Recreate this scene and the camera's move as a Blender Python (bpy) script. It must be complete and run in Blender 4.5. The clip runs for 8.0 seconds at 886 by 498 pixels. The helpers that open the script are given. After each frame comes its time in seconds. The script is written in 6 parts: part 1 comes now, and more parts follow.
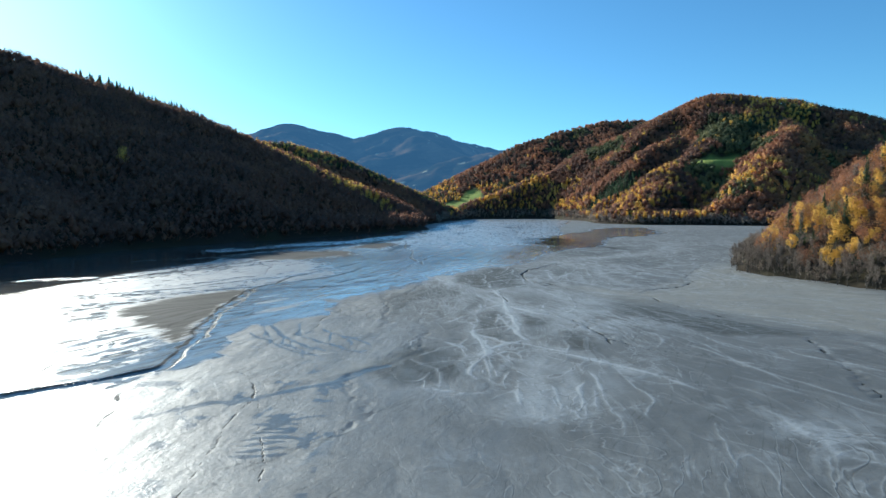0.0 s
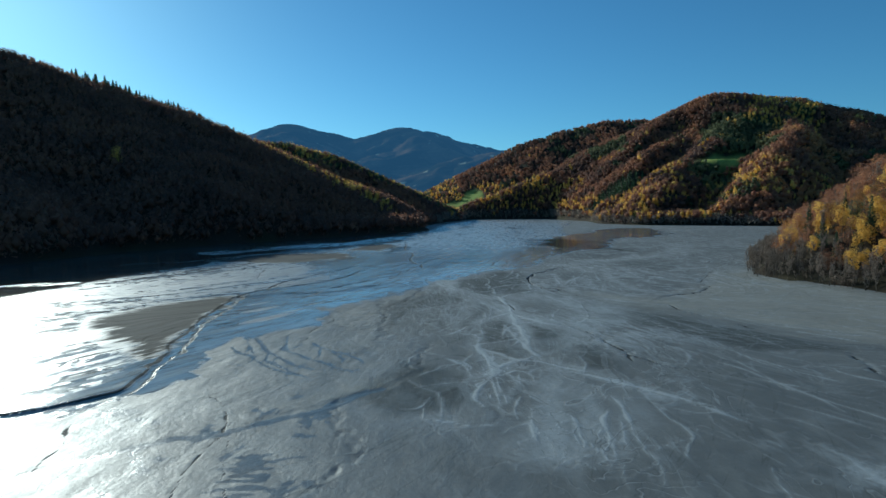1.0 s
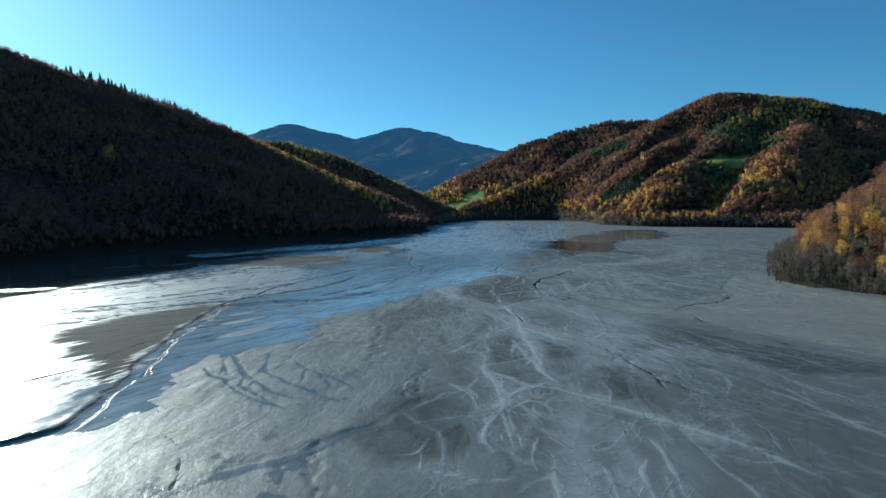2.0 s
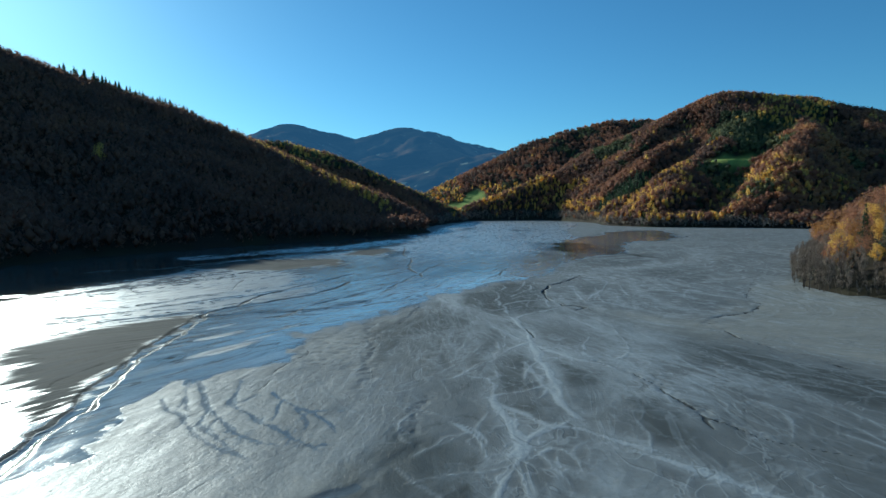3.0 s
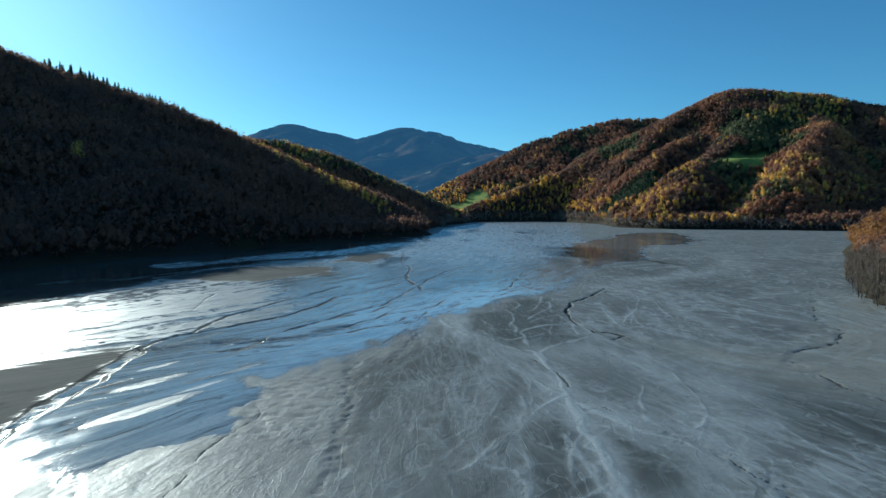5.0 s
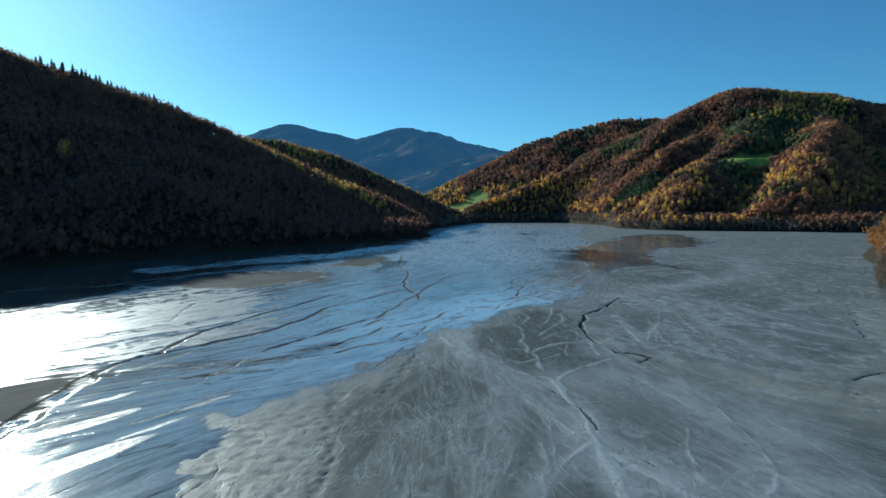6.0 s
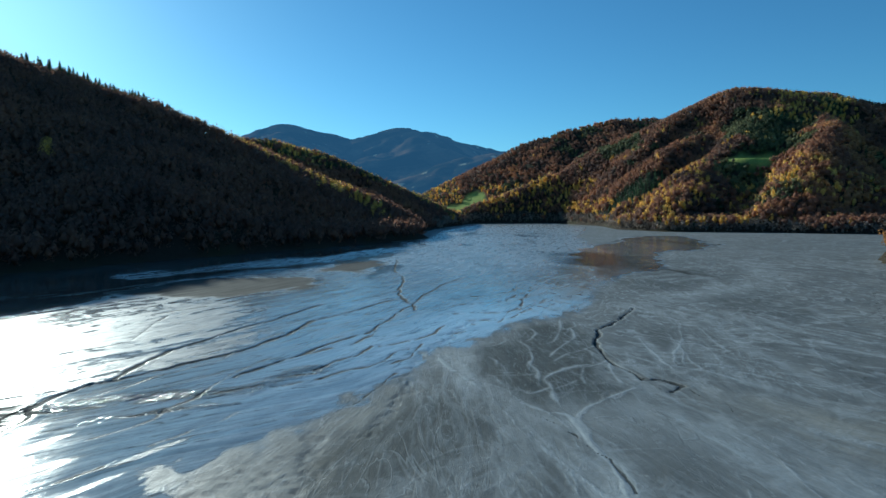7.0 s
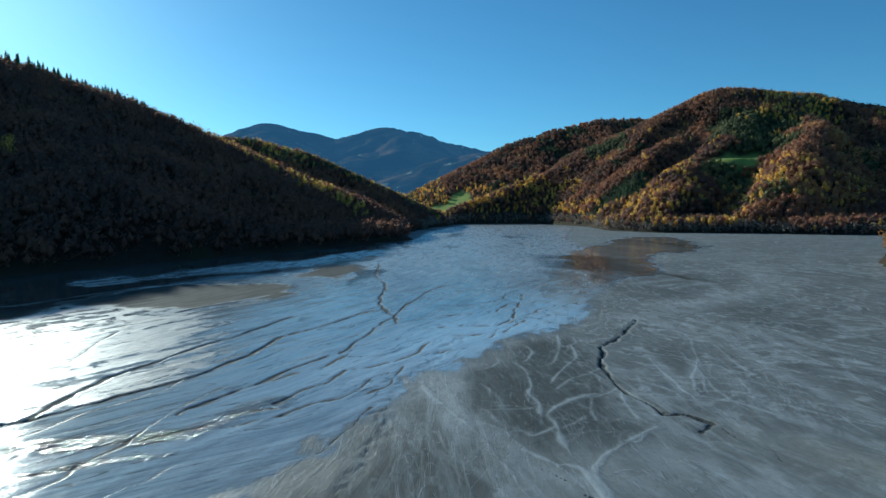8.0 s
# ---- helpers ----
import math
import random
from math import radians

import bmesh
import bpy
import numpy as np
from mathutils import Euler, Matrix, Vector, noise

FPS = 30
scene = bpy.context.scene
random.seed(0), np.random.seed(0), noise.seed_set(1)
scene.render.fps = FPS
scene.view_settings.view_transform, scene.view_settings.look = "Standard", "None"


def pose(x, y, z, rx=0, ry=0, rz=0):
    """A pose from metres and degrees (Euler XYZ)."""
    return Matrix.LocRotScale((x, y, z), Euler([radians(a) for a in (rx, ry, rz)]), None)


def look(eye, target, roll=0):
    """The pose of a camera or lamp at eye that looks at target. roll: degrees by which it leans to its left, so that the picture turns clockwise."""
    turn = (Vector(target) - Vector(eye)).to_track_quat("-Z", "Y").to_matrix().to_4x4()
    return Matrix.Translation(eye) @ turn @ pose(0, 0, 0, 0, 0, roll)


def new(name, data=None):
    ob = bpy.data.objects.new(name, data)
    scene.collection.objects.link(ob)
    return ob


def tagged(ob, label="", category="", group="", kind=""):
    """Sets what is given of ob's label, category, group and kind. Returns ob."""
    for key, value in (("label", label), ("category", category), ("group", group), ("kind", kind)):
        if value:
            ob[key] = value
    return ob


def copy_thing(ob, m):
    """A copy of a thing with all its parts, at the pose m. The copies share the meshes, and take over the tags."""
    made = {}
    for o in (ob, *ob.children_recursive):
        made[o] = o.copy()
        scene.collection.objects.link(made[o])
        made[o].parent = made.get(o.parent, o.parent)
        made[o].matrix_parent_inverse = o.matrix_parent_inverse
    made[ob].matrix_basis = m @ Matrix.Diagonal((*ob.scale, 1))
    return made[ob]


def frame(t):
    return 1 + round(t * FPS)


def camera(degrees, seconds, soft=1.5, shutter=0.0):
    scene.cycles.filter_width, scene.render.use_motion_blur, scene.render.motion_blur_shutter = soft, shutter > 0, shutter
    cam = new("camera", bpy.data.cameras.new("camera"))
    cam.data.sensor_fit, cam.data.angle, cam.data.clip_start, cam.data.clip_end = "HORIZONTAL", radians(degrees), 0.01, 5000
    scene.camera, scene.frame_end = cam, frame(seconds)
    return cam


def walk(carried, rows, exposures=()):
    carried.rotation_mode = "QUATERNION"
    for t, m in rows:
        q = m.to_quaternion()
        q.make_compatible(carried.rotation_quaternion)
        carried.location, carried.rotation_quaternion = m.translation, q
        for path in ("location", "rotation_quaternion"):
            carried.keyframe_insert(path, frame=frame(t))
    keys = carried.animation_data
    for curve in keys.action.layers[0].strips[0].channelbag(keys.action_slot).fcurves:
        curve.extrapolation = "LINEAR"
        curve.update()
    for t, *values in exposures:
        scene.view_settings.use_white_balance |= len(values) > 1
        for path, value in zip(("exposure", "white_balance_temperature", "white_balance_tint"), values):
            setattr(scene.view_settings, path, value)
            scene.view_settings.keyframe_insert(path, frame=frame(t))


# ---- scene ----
cam = camera(71.9, 8.0)
PATH = [
    (0, (-0.586, 6.7, 24.079), (-0.578, 8.695, 23.939), -0.4),
    (0.5, (-0.632, 12.126, 24.168), (-0.625, 14.121, 24.03), -0.4),
    (1, (-0.632, 17.896, 24.22), (-0.627, 19.891, 24.081), -0.5),
    (1.5, (-0.711, 24.24, 24.267), (-0.707, 26.236, 24.129), -0.4),
    (3, (-0.807, 45.608, 24.596), (-0.806, 47.603, 24.459), -0.4),
    (3.5, (-0.892, 52.902, 24.701), (-0.893, 54.898, 24.564), -0.4),
    (4, (-0.998, 60.254, 24.82), (-1.0, 62.249, 24.683), -0.4),
    (4.5, (-0.988, 67.576, 24.952), (-0.991, 69.571, 24.815), -0.4),
    (4.7, (-1.021, 70.572, 25.003), (-1.024, 72.567, 24.868), -0.4),
    (5.8, (-1.327, 87.139, 25.569), (-1.333, 89.135, 25.433), -0.5),
    (6, (-1.377, 90.108, 25.624), (-1.38, 92.103, 25.49), -0.4),
    (6.5, (-1.487, 97.4, 25.869), (-1.486, 99.396, 25.736), -0.4),
    (7, (-1.581, 104.759, 26.195), (-1.573, 106.755, 26.062), -0.4),
    (7.5, (-1.497, 112.192, 26.41), (-1.466, 114.187, 26.277), -0.4),
    (8, (-1.384, 119.888, 26.645), (-1.327, 121.883, 26.512), -0.4),
]
walk(cam, [(t, look(eye, target, roll)) for t, eye, target, roll in PATH],
     exposures=[(0.0, 0.82, 6150, 2), (0.3, 0.50, 6050, -1), (0.7, 0.07, 5850, -5), (1.1, -0.02, 5750, -6), (2.0, 0.12, 5750, -6), (3.0, 0.18, 5750, -6), (8.0, 0.2, 5750, -6)])

# ---- light: low autumn sun ahead and to one side, clear sky ----
SUN_AZ, SUN_EL = 38.5, 18.6
to_sun = Vector((-math.sin(radians(SUN_AZ)) * math.cos(radians(SUN_EL)),
                 math.cos(radians(SUN_AZ)) * math.cos(radians(SUN_EL)), math.sin(radians(SUN_EL))))
world = bpy.data.worlds.new("sky")
scene.world = world
world.use_nodes = True
wn = world.node_tree
sky = wn.nodes.new("ShaderNodeTexSky")
sky.sky_type = 'NISHITA'
sky.sun_disc = False
sky.sun_elevation = radians(SUN_EL)
sky.sun_rotation = radians(-SUN_AZ)
sky.altitude = 1500
sky.air_density = 1.0
sky.dust_density = 0.9
sky.ozone_density = 3.5
clear = wn.nodes.new("ShaderNodeMix")
clear.data_type, clear.blend_type = 'RGBA', 'MULTIPLY'
clear.inputs[0].default_value = 1.0
clear.inputs[7].default_value = (0.57, 0.885, 0.98, 1)
wn.links.new(sky.outputs[0], clear.inputs[6])
wn.links.new(clear.outputs[2], wn.nodes["Background"].inputs[0])
wn.nodes["Background"].inputs[1].default_value = 0.10
lamp = bpy.data.lights.new("sun", 'SUN')
lamp.energy = 4.7
lamp.angle = radians(0.5)
lamp.color = (1.0, 0.95, 0.87)
sun = new("sun", lamp)
sun.matrix_world = look(to_sun * 300, (0, 0, 0))


# ---- number helpers ----
def hash2(ix, iy, seed):
    n = (ix.astype(np.int64) * 374761393 + iy.astype(np.int64) * 668265263 + seed * 974634721) & 0x7fffffff
    n = ((n ^ (n >> 13)) * 1274126177) & 0x7fffffff
    return ((n ^ (n >> 16)) & 0xffff) / 65535.0


def vnoise(x, y, seed=0):
    """Smooth value noise, 0 to 1."""
    ix, iy = np.floor(x), np.floor(y)
    fx, fy = x - ix, y - iy
    fx, fy = fx * fx * fx * (fx * (fx * 6 - 15) + 10), fy * fy * fy * (fy * (fy * 6 - 15) + 10)
    a, b = hash2(ix, iy, seed), hash2(ix + 1, iy, seed)
    c, d = hash2(ix, iy + 1, seed), hash2(ix + 1, iy + 1, seed)
    return (a + (b - a) * fx) * (1 - fy) + (c + (d - c) * fx) * fy


def fbm(x, y, seed=0, octaves=4):
    total, amp, norm = 0.0, 1.0, 0.0
    for k in range(octaves):
        f = 2.0 ** k
        total = total + amp * vnoise(x * f + 17.3 * k, y * f - 9.1 * k, seed + k)
        norm += amp
        amp *= 0.5
    return total / norm


def smooth(a, b, x):
    u = np.clip((x - a) / (b - a), 0, 1)
    return u * u * (3 - 2 * u)


def smin(a, b, k):
    h = np.clip(0.5 + 0.5 * (b - a) / k, 0, 1)
    return b + (a - b) * h - k * h * (1 - h)


def seg_dist(x, y, a, b):
    """Distance to a segment and how far along it, 0 to 1."""
    dx, dy = b[0] - a[0], b[1] - a[1]
    u = np.clip(((x - a[0]) * dx + (y - a[1]) * dy) / (dx * dx + dy * dy), 0, 1)
    return np.hypot(x - a[0] - u * dx, y - a[1] - u * dy), u


def line_dist(x, y, pts):
    d = np.full(x.shape, 1e9)
    for a, b in zip(pts[:-1], pts[1:]):
        d = np.minimum(d, seg_dist(x, y, a, b)[0])
    return d


def poly_sdf(x, y, pts):
    """Signed distance to a closed outline, negative inside."""
    d, inside = np.full(x.shape, 1e9), np.zeros(x.shape, bool)
    for a, b in zip(pts, pts[1:] + pts[:1]):
        d = np.minimum(d, seg_dist(x, y, a, b)[0])
        if a[1] != b[1]:
            cross = ((a[1] > y) != (b[1] > y)) & (x < (b[0] - a[0]) * (y - a[1]) / (b[1] - a[1]) + a[0])
            inside ^= cross
    return np.where(inside, -d, d)


def steps(parts):
    """Grid lines: rows of (from, to, spacing at start, spacing at end)."""
    out = []
    for a, b, s0, s1 in parts:
        v = a
        while v < b - 1e-6:
            out.append(v)
            v += s0 + (s1 - s0) * (v - a) / (b - a)
    out.append(parts[-1][1])
    return np.array(out)


def mesh_from(name, verts, faces, material, attrs=None, shade=False):
    """A mesh from arrays; all faces have the same number of corners."""
    verts, faces = np.asarray(verts, np.float32), np.asarray(faces, np.int32)
    me = bpy.data.meshes.new(name)
    k = faces.shape[1]
    me.vertices.add(len(verts))
    me.vertices.foreach_set("co", verts.ravel())
    me.loops.add(faces.size)
    me.loops.foreach_set("vertex_index", faces.ravel())
    me.polygons.add(len(faces))
    me.polygons.foreach_set("loop_start", np.arange(0, faces.size, k, dtype=np.int32))
    if shade is not False:
        me.polygons.foreach_set("use_smooth", np.ones(len(faces), bool) if shade is True else np.asarray(shade, bool))
    for key, values in (attrs or {}).items():
        layer = me.attributes.new(key, 'FLOAT', 'POINT')
        layer.data.foreach_set("value", np.asarray(values, np.float32).ravel())
    me.update(calc_edges=True)
    me.materials.append(material)
    return me


def grid_faces(nx, ny):
    i = np.arange(nx * ny).reshape(ny, nx)
    return np.stack([i[:-1, :-1], i[:-1, 1:], i[1:, 1:], i[1:, :-1]], -1).reshape(-1, 4)


def part(name, mesh, parent, label=""):
    ob = new(name, mesh)
    ob.parent = parent
    return tagged(ob, label)


# ---- materials ----
def nodes_of(name):
    mat = bpy.data.materials.new(name)
    mat.use_nodes = True
    nt = mat.node_tree
    return mat, nt, nt.nodes["Principled BSDF"]


def add(nt, kind, **values):
    node = nt.nodes.new(kind)
    for key, value in values.items():
        node.inputs[key].default_value = value
    return node


def ramp(nt, source, stops):
    node = nt.nodes.new("ShaderNodeValToRGB")
    while len(node.color_ramp.elements) < len(stops):
        node.color_ramp.elements.new(0.5)
    for e, (p, c) in zip(node.color_ramp.elements, stops):
        e.position, e.color = p, (*c, 1)
    nt.links.new(source, node.inputs[0])
    return node.outputs[0]


def attribute(nt, name):
    node = nt.nodes.new("ShaderNodeAttribute")
    node.attribute_name = name
    return node.outputs["Fac"]


def math_node(nt, op, a, b):
    node = nt.nodes.new("ShaderNodeMath")
    node.operation = op
    for k, v in enumerate((a, b)):
        if isinstance(v, (int, float)):
            node.inputs[k].default_value = v
        else:
            nt.links.new(v, node.inputs[k])
    return node.outputs[0]


def mix_colour(nt, fac, a, b):
    node = nt.nodes.new("ShaderNodeMix")
    node.data_type = 'RGBA'
    for k, v in ((0, fac), (6, a), (7, b)):
        if isinstance(v, (int, float)):
            node.inputs[k].default_value = v
        elif isinstance(v, tuple):
            node.inputs[k].default_value = (*v, 1)
        else:
            nt.links.new(v, node.inputs[k])
    return node.outputs[2]


def foliage(name, stops, translucent=0.45, rough=0.75, gain=2.4):
    """Leaves: the tint of each tree picks its colour; light passes through in part."""
    mat, nt, bsdf = nodes_of(name)
    geo = nt.nodes.new("ShaderNodeNewGeometry")
    tint = attribute(nt, "tint")
    leaf = math_node(nt, 'MULTIPLY', math_node(nt, 'SUBTRACT', geo.outputs["Random Per Island"], 0.5), 0.25)
    colour = ramp(nt, math_node(nt, 'ADD', tint, leaf), [(p, tuple(gain * v for v in c)) for p, c in stops])
    nt.links.new(colour, bsdf.inputs["Base Color"])
    bsdf.inputs["Roughness"].default_value = rough
    bsdf.inputs["Specular IOR Level"].default_value = 0.2
    trans = nt.nodes.new("ShaderNodeBsdfTranslucent")
    nt.links.new(colour, trans.inputs[0])
    mixer = nt.nodes.new("ShaderNodeMixShader")
    mixer.inputs[0].default_value = translucent
    nt.links.new(bsdf.outputs[0], mixer.inputs[1])
    nt.links.new(trans.outputs[0], mixer.inputs[2])
    nt.links.new(mixer.outputs[0], nt.nodes["Material Output"].inputs[0])
    return mat


BEECH = foliage("beech_leaves", [(0.0, (0.058, 0.036, 0.029)), (0.35, (0.110, 0.056, 0.037)), (0.7, (0.160, 0.075, 0.042)), (1.0, (0.24, 0.128, 0.052))], 0.5, gain=2.6)
BIRCH = foliage("birch_leaves", [(0.0, (0.22, 0.13, 0.028)), (0.5, (0.43, 0.27, 0.06)), (1.0, (0.60, 0.42, 0.12))], 0.5, gain=1.7)
OLIVE = foliage("olive_leaves", [(0.0, (0.030, 0.036, 0.018)), (0.5, (0.065, 0.066, 0.030)), (1.0, (0.12, 0.108, 0.045))], 0.35, gain=2.3)
SPRUCE = foliage("spruce_needles", [(0.0, (0.012, 0.022, 0.012)), (1.0, (0.03, 0.055, 0.022))], 0.12)
ORANGE = foliage("orange_leaves", [(0.0, (0.13, 0.065, 0.03)), (0.5, (0.26, 0.13, 0.045)), (1.0, (0.40, 0.23, 0.07))], 0.5, gain=1.6)
TWIG = foliage("bare_twigs", [(0.0, (0.055, 0.045, 0.038)), (1.0, (0.14, 0.11, 0.085))], 0.15, gain=3.0)


def bark_material():
    mat, nt, bsdf = nodes_of("bark")
    tex = add(nt, "ShaderNodeTexNoise", Scale=3.0, Detail=5.0)
    nt.links.new(ramp(nt, tex.outputs[0], [(0.3, (0.05, 0.04, 0.03)), (0.7, (0.16, 0.13, 0.10))]), bsdf.inputs["Base Color"])
    bsdf.inputs["Roughness"].default_value = 0.9
    return mat


BARK = bark_material()


def ground_material():
    """Leaf litter under the trees, grass in the meadows."""
    mat, nt, bsdf = nodes_of("hillside")
    pos = nt.nodes.new("ShaderNodeNewGeometry").outputs["Position"]
    big, small = add(nt, "ShaderNodeTexNoise", Scale=0.03, Detail=6.0), add(nt, "ShaderNodeTexNoise", Scale=0.4, Detail=6.0)
    for n in (big, small):
        nt.links.new(pos, n.inputs["Vector"])
    litter = mix_colour(nt, small.outputs[0], (0.028, 0.022, 0.017), (0.06, 0.044, 0.032))
    litter = mix_colour(nt, ramp(nt, big.outputs[0], [(0.4, (0, 0, 0)), (0.65, (1, 1, 1))]), litter, (0.045, 0.04, 0.022))
    grass = mix_colour(nt, small.outputs[0], (0.20, 0.27, 0.05), (0.38, 0.43, 0.12))
    nt.links.new(mix_colour(nt, attribute(nt, "meadow"), litter, grass), bsdf.inputs["Base Color"])
    bump = add(nt, "ShaderNodeBump", Strength=0.6, Distance=0.6)
    nt.links.new(small.outputs[0], bump.inputs["Height"])
    nt.links.new(bump.outputs[0], bsdf.inputs["Normal"])
    bsdf.inputs["Roughness"].default_value = 0.95
    bsdf.inputs["Specular IOR Level"].default_value = 0.1
    return mat


def mud_material():
    """Grey tailings mud: pale milky veins, brown silt, wet terraces and drying stretches; its grain follows the flow."""
    mat, nt, bsdf = nodes_of("tailings_mud")
    pos = nt.nodes.new("ShaderNodeNewGeometry").outputs["Position"]
    at_u, at_v = attribute(nt, "flow_u"), attribute(nt, "flow_v")

    def mul(a, b):
        return math_node(nt, 'MULTIPLY', a, b)

    def plus(a, b):
        return math_node(nt, 'ADD', a, b)

    def centred(source, gain):
        return mul(math_node(nt, 'SUBTRACT', source, 0.5), gain)

    def grey(source, stops):
        return ramp(nt, source, [(p, (v, v, v)) for p, v in stops])

    def flow_noise(scale, along, detail, distortion, rough=0.55, shift=0.0):
        at = nt.nodes.new("ShaderNodeCombineXYZ")
        nt.links.new(at_u, at.inputs[0])
        nt.links.new(mul(at_v, along), at.inputs[1])
        at.inputs[2].default_value = shift
        tex = add(nt, "ShaderNodeTexNoise", Scale=scale, Detail=detail, Roughness=rough, Distortion=distortion)
        nt.links.new(at.outputs[0], tex.inputs["Vector"])
        return tex.outputs[0]

    def plain_noise(scale, detail, distortion):
        tex = add(nt, "ShaderNodeTexNoise", Scale=scale, Detail=detail, Roughness=0.6, Distortion=distortion)
        nt.links.new(pos, tex.inputs["Vector"])
        return tex.outputs[0]

    def contours(source, count, width):
        """Thin lines along the level curves of a noise, as water leaves them on a terraced flat."""
        step = math_node(nt, 'FRACT', mul(source, count), 0.0)
        return grey(step, [(0.0, 1.0), (width, 0.0), (1.0 - 0.6 * width, 0.0), (1.0, 1.0)])
    def slant_noise(scale, along, detail, distortion, rough=0.55, shift=0.0):
        at = nt.nodes.new("ShaderNodeCombineXYZ")
        nt.links.new(plus(attribute(nt, "wet_u"), shift), at.inputs[0])
        nt.links.new(mul(attribute(nt, "wet_v"), along), at.inputs[1])
        at.inputs[2].default_value = shift
        tex = add(nt, "ShaderNodeTexNoise", Scale=scale, Detail=detail, Roughness=rough, Distortion=distortion)
        nt.links.new(at.outputs[0], tex.inputs["Vector"])
        return tex.outputs[0]

    def blend(fac, a, b):
        """a where fac is 0, b where it is 1."""
        return plus(mul(a, math_node(nt, 'SUBTRACT', 1.0, fac)), mul(b, fac))
    fine, mott = plain_noise(1.6, 6.0, 0.5), plain_noise(0.16, 9.0, 1.6)
    slant, broad = slant_noise(0.38, 0.16, 8.0, 0.7), flow_noise(0.09, 0.24, 5.0, 1.4)
    wet_at, vein_at, silt_shade_at, rill_at, chan, rough_at, rough_share, glare_at, dark, damp, dull_at, slick_at = (
        attribute(nt, k) for k in ("wet", "vein", "silt", "rill", "chan", "rough", "rough_share", "glare", "dark", "damp", "dull", "slick"))
    long_slant = slant_noise(0.11, 0.10, 6.0, 1.1, 0.6, 4.0)
    edge = plus(centred(slant, 0.9), plus(centred(long_slant, 1.5), centred(mott, 0.4)))

    def frayed(source, gain):
        """A soft mask whose border is torn into streaks."""
        border = mul(mul(source, math_node(nt, 'SUBTRACT', 1.0, source)), 4.0)
        return plus(source, mul(mul(edge, border), gain))
    wet = grey(frayed(wet_at, 0.9), [(0.42, 0.0), (0.57, 1.0)])
    dry = math_node(nt, 'SUBTRACT', 1.0, wet)
    streak = blend(wet, flow_noise(0.45, 0.24, 7.0, 0.9), slant)
    jag = plus(centred(streak, 0.9), centred(mott, 0.6))
    glare = grey(frayed(glare_at, 1.5), [(0.38, 0.0), (0.60, 1.0)])
    dull = grey(plus(frayed(dull_at, 1.0), mul(edge, 0.3)), [(0.36, 0.0), (0.66, 1.0)])
    reach = nt.nodes.new("ShaderNodeMapping")
    reach.inputs["Scale"].default_value = (0.022, 0.0075, 1.0)
    nt.links.new(pos, reach.inputs["Vector"])
    bars = add(nt, "ShaderNodeTexNoise", Scale=1.0, Detail=5.0, Roughness=0.55, Distortion=1.6)
    nt.links.new(reach.outputs[0], bars.inputs["Vector"])
    silt = math_node(nt, 'MAXIMUM', grey(plus(silt_shade_at, plus(mul(jag, 0.6), mul(centred(bars.outputs[0], 2.0), attribute(nt, "far")))), [(0.30, 0.0), (0.62, 1.0)]), dull)
    slick = grey(plus(slick_at, mul(jag, 0.35)), [(0.40, 0.0), (0.56, 1.0)])
    cut = grey(plus(mul(chan, 0.25), plus(centred(fine, 0.22), centred(streak, 0.08))), [(0.15, 1.0), (0.24, 0.0)])
    def near(source, jitter, stops):
        """A mask by the distance to a course; the ramp's 0 to 1 spans 2.5 half-widths."""
        return grey(mul(plus(source, jitter), 0.4), stops)
    fray = plus(centred(fine, 0.3), mul(jag, 0.5))
    rill = near(rill_at, centred(fine, 1.2), [(0.20, 1.0), (0.38, 0.0)])
    vein = mul(near(vein_at, fray, [(0.16, 0.95), (0.34, 0.68), (0.56, 0.22), (0.95, 0.0)]), dry)
    hem = mul(near(vein_at, fray, [(0.46, 0.0), (0.58, 1.0), (0.92, 0.0)]), dry)
    # level lines: terraces of the wet stretch, and the net of veins on the dry one
    level = slant_noise(0.055, 0.14, 5.0, 0.9, 0.5, 9.0)
    stair = math_node(nt, 'FRACT', mul(level, 11.0), 0.0)
    terrace = mul(contours(level, 11.0, 0.06), grey(mott, [(0.44, 0.0), (0.52, 1.0)]))
    low_level = flow_noise(0.09, 0.25, 5.0, 1.2, 0.5, 31.0)
    low_stair = math_node(nt, 'FRACT', mul(low_level, 9.0), 0.0)
    net_a = mul(contours(flow_noise(0.06, 0.30, 4.0, 1.6, 0.5, 3.0), 7.0, 0.10), grey(plus(mul(broad, 0.5), mul(mott, 0.5)), [(0.46, 0.0), (0.55, 1.0)]))
    net_b = mul(contours(flow_noise(0.10, 0.22, 4.0, 1.9, 0.5, 8.0), 6.0, 0.09), grey(broad, [(0.42, 0.05), (0.54, 1.0)]))
    def braid(across, along, shift):
        """Soft threads round drawn-out islands, some of them dry."""
        at = nt.nodes.new("ShaderNodeCombineXYZ")
        nt.links.new(plus(mul(at_u, across), plus(centred(broad, 2.2), centred(streak, 0.5))), at.inputs[0])
        nt.links.new(plus(mul(at_v, along), plus(centred(mott, 0.9), centred(broad, 1.2))), at.inputs[1])
        at.inputs[2].default_value = shift
        cells = add(nt, "ShaderNodeTexVoronoi", Scale=1.0, Randomness=1.0)
        cells.feature = 'DISTANCE_TO_EDGE'
        nt.links.new(at.outputs[0], cells.inputs["Vector"])
        return grey(plus(cells.outputs["Distance"], centred(streak, 0.10)), [(0.0, 1.0), (0.05, 0.75), (0.13, 0.15), (0.24, 0.0)])
    core = attribute(nt, "core")
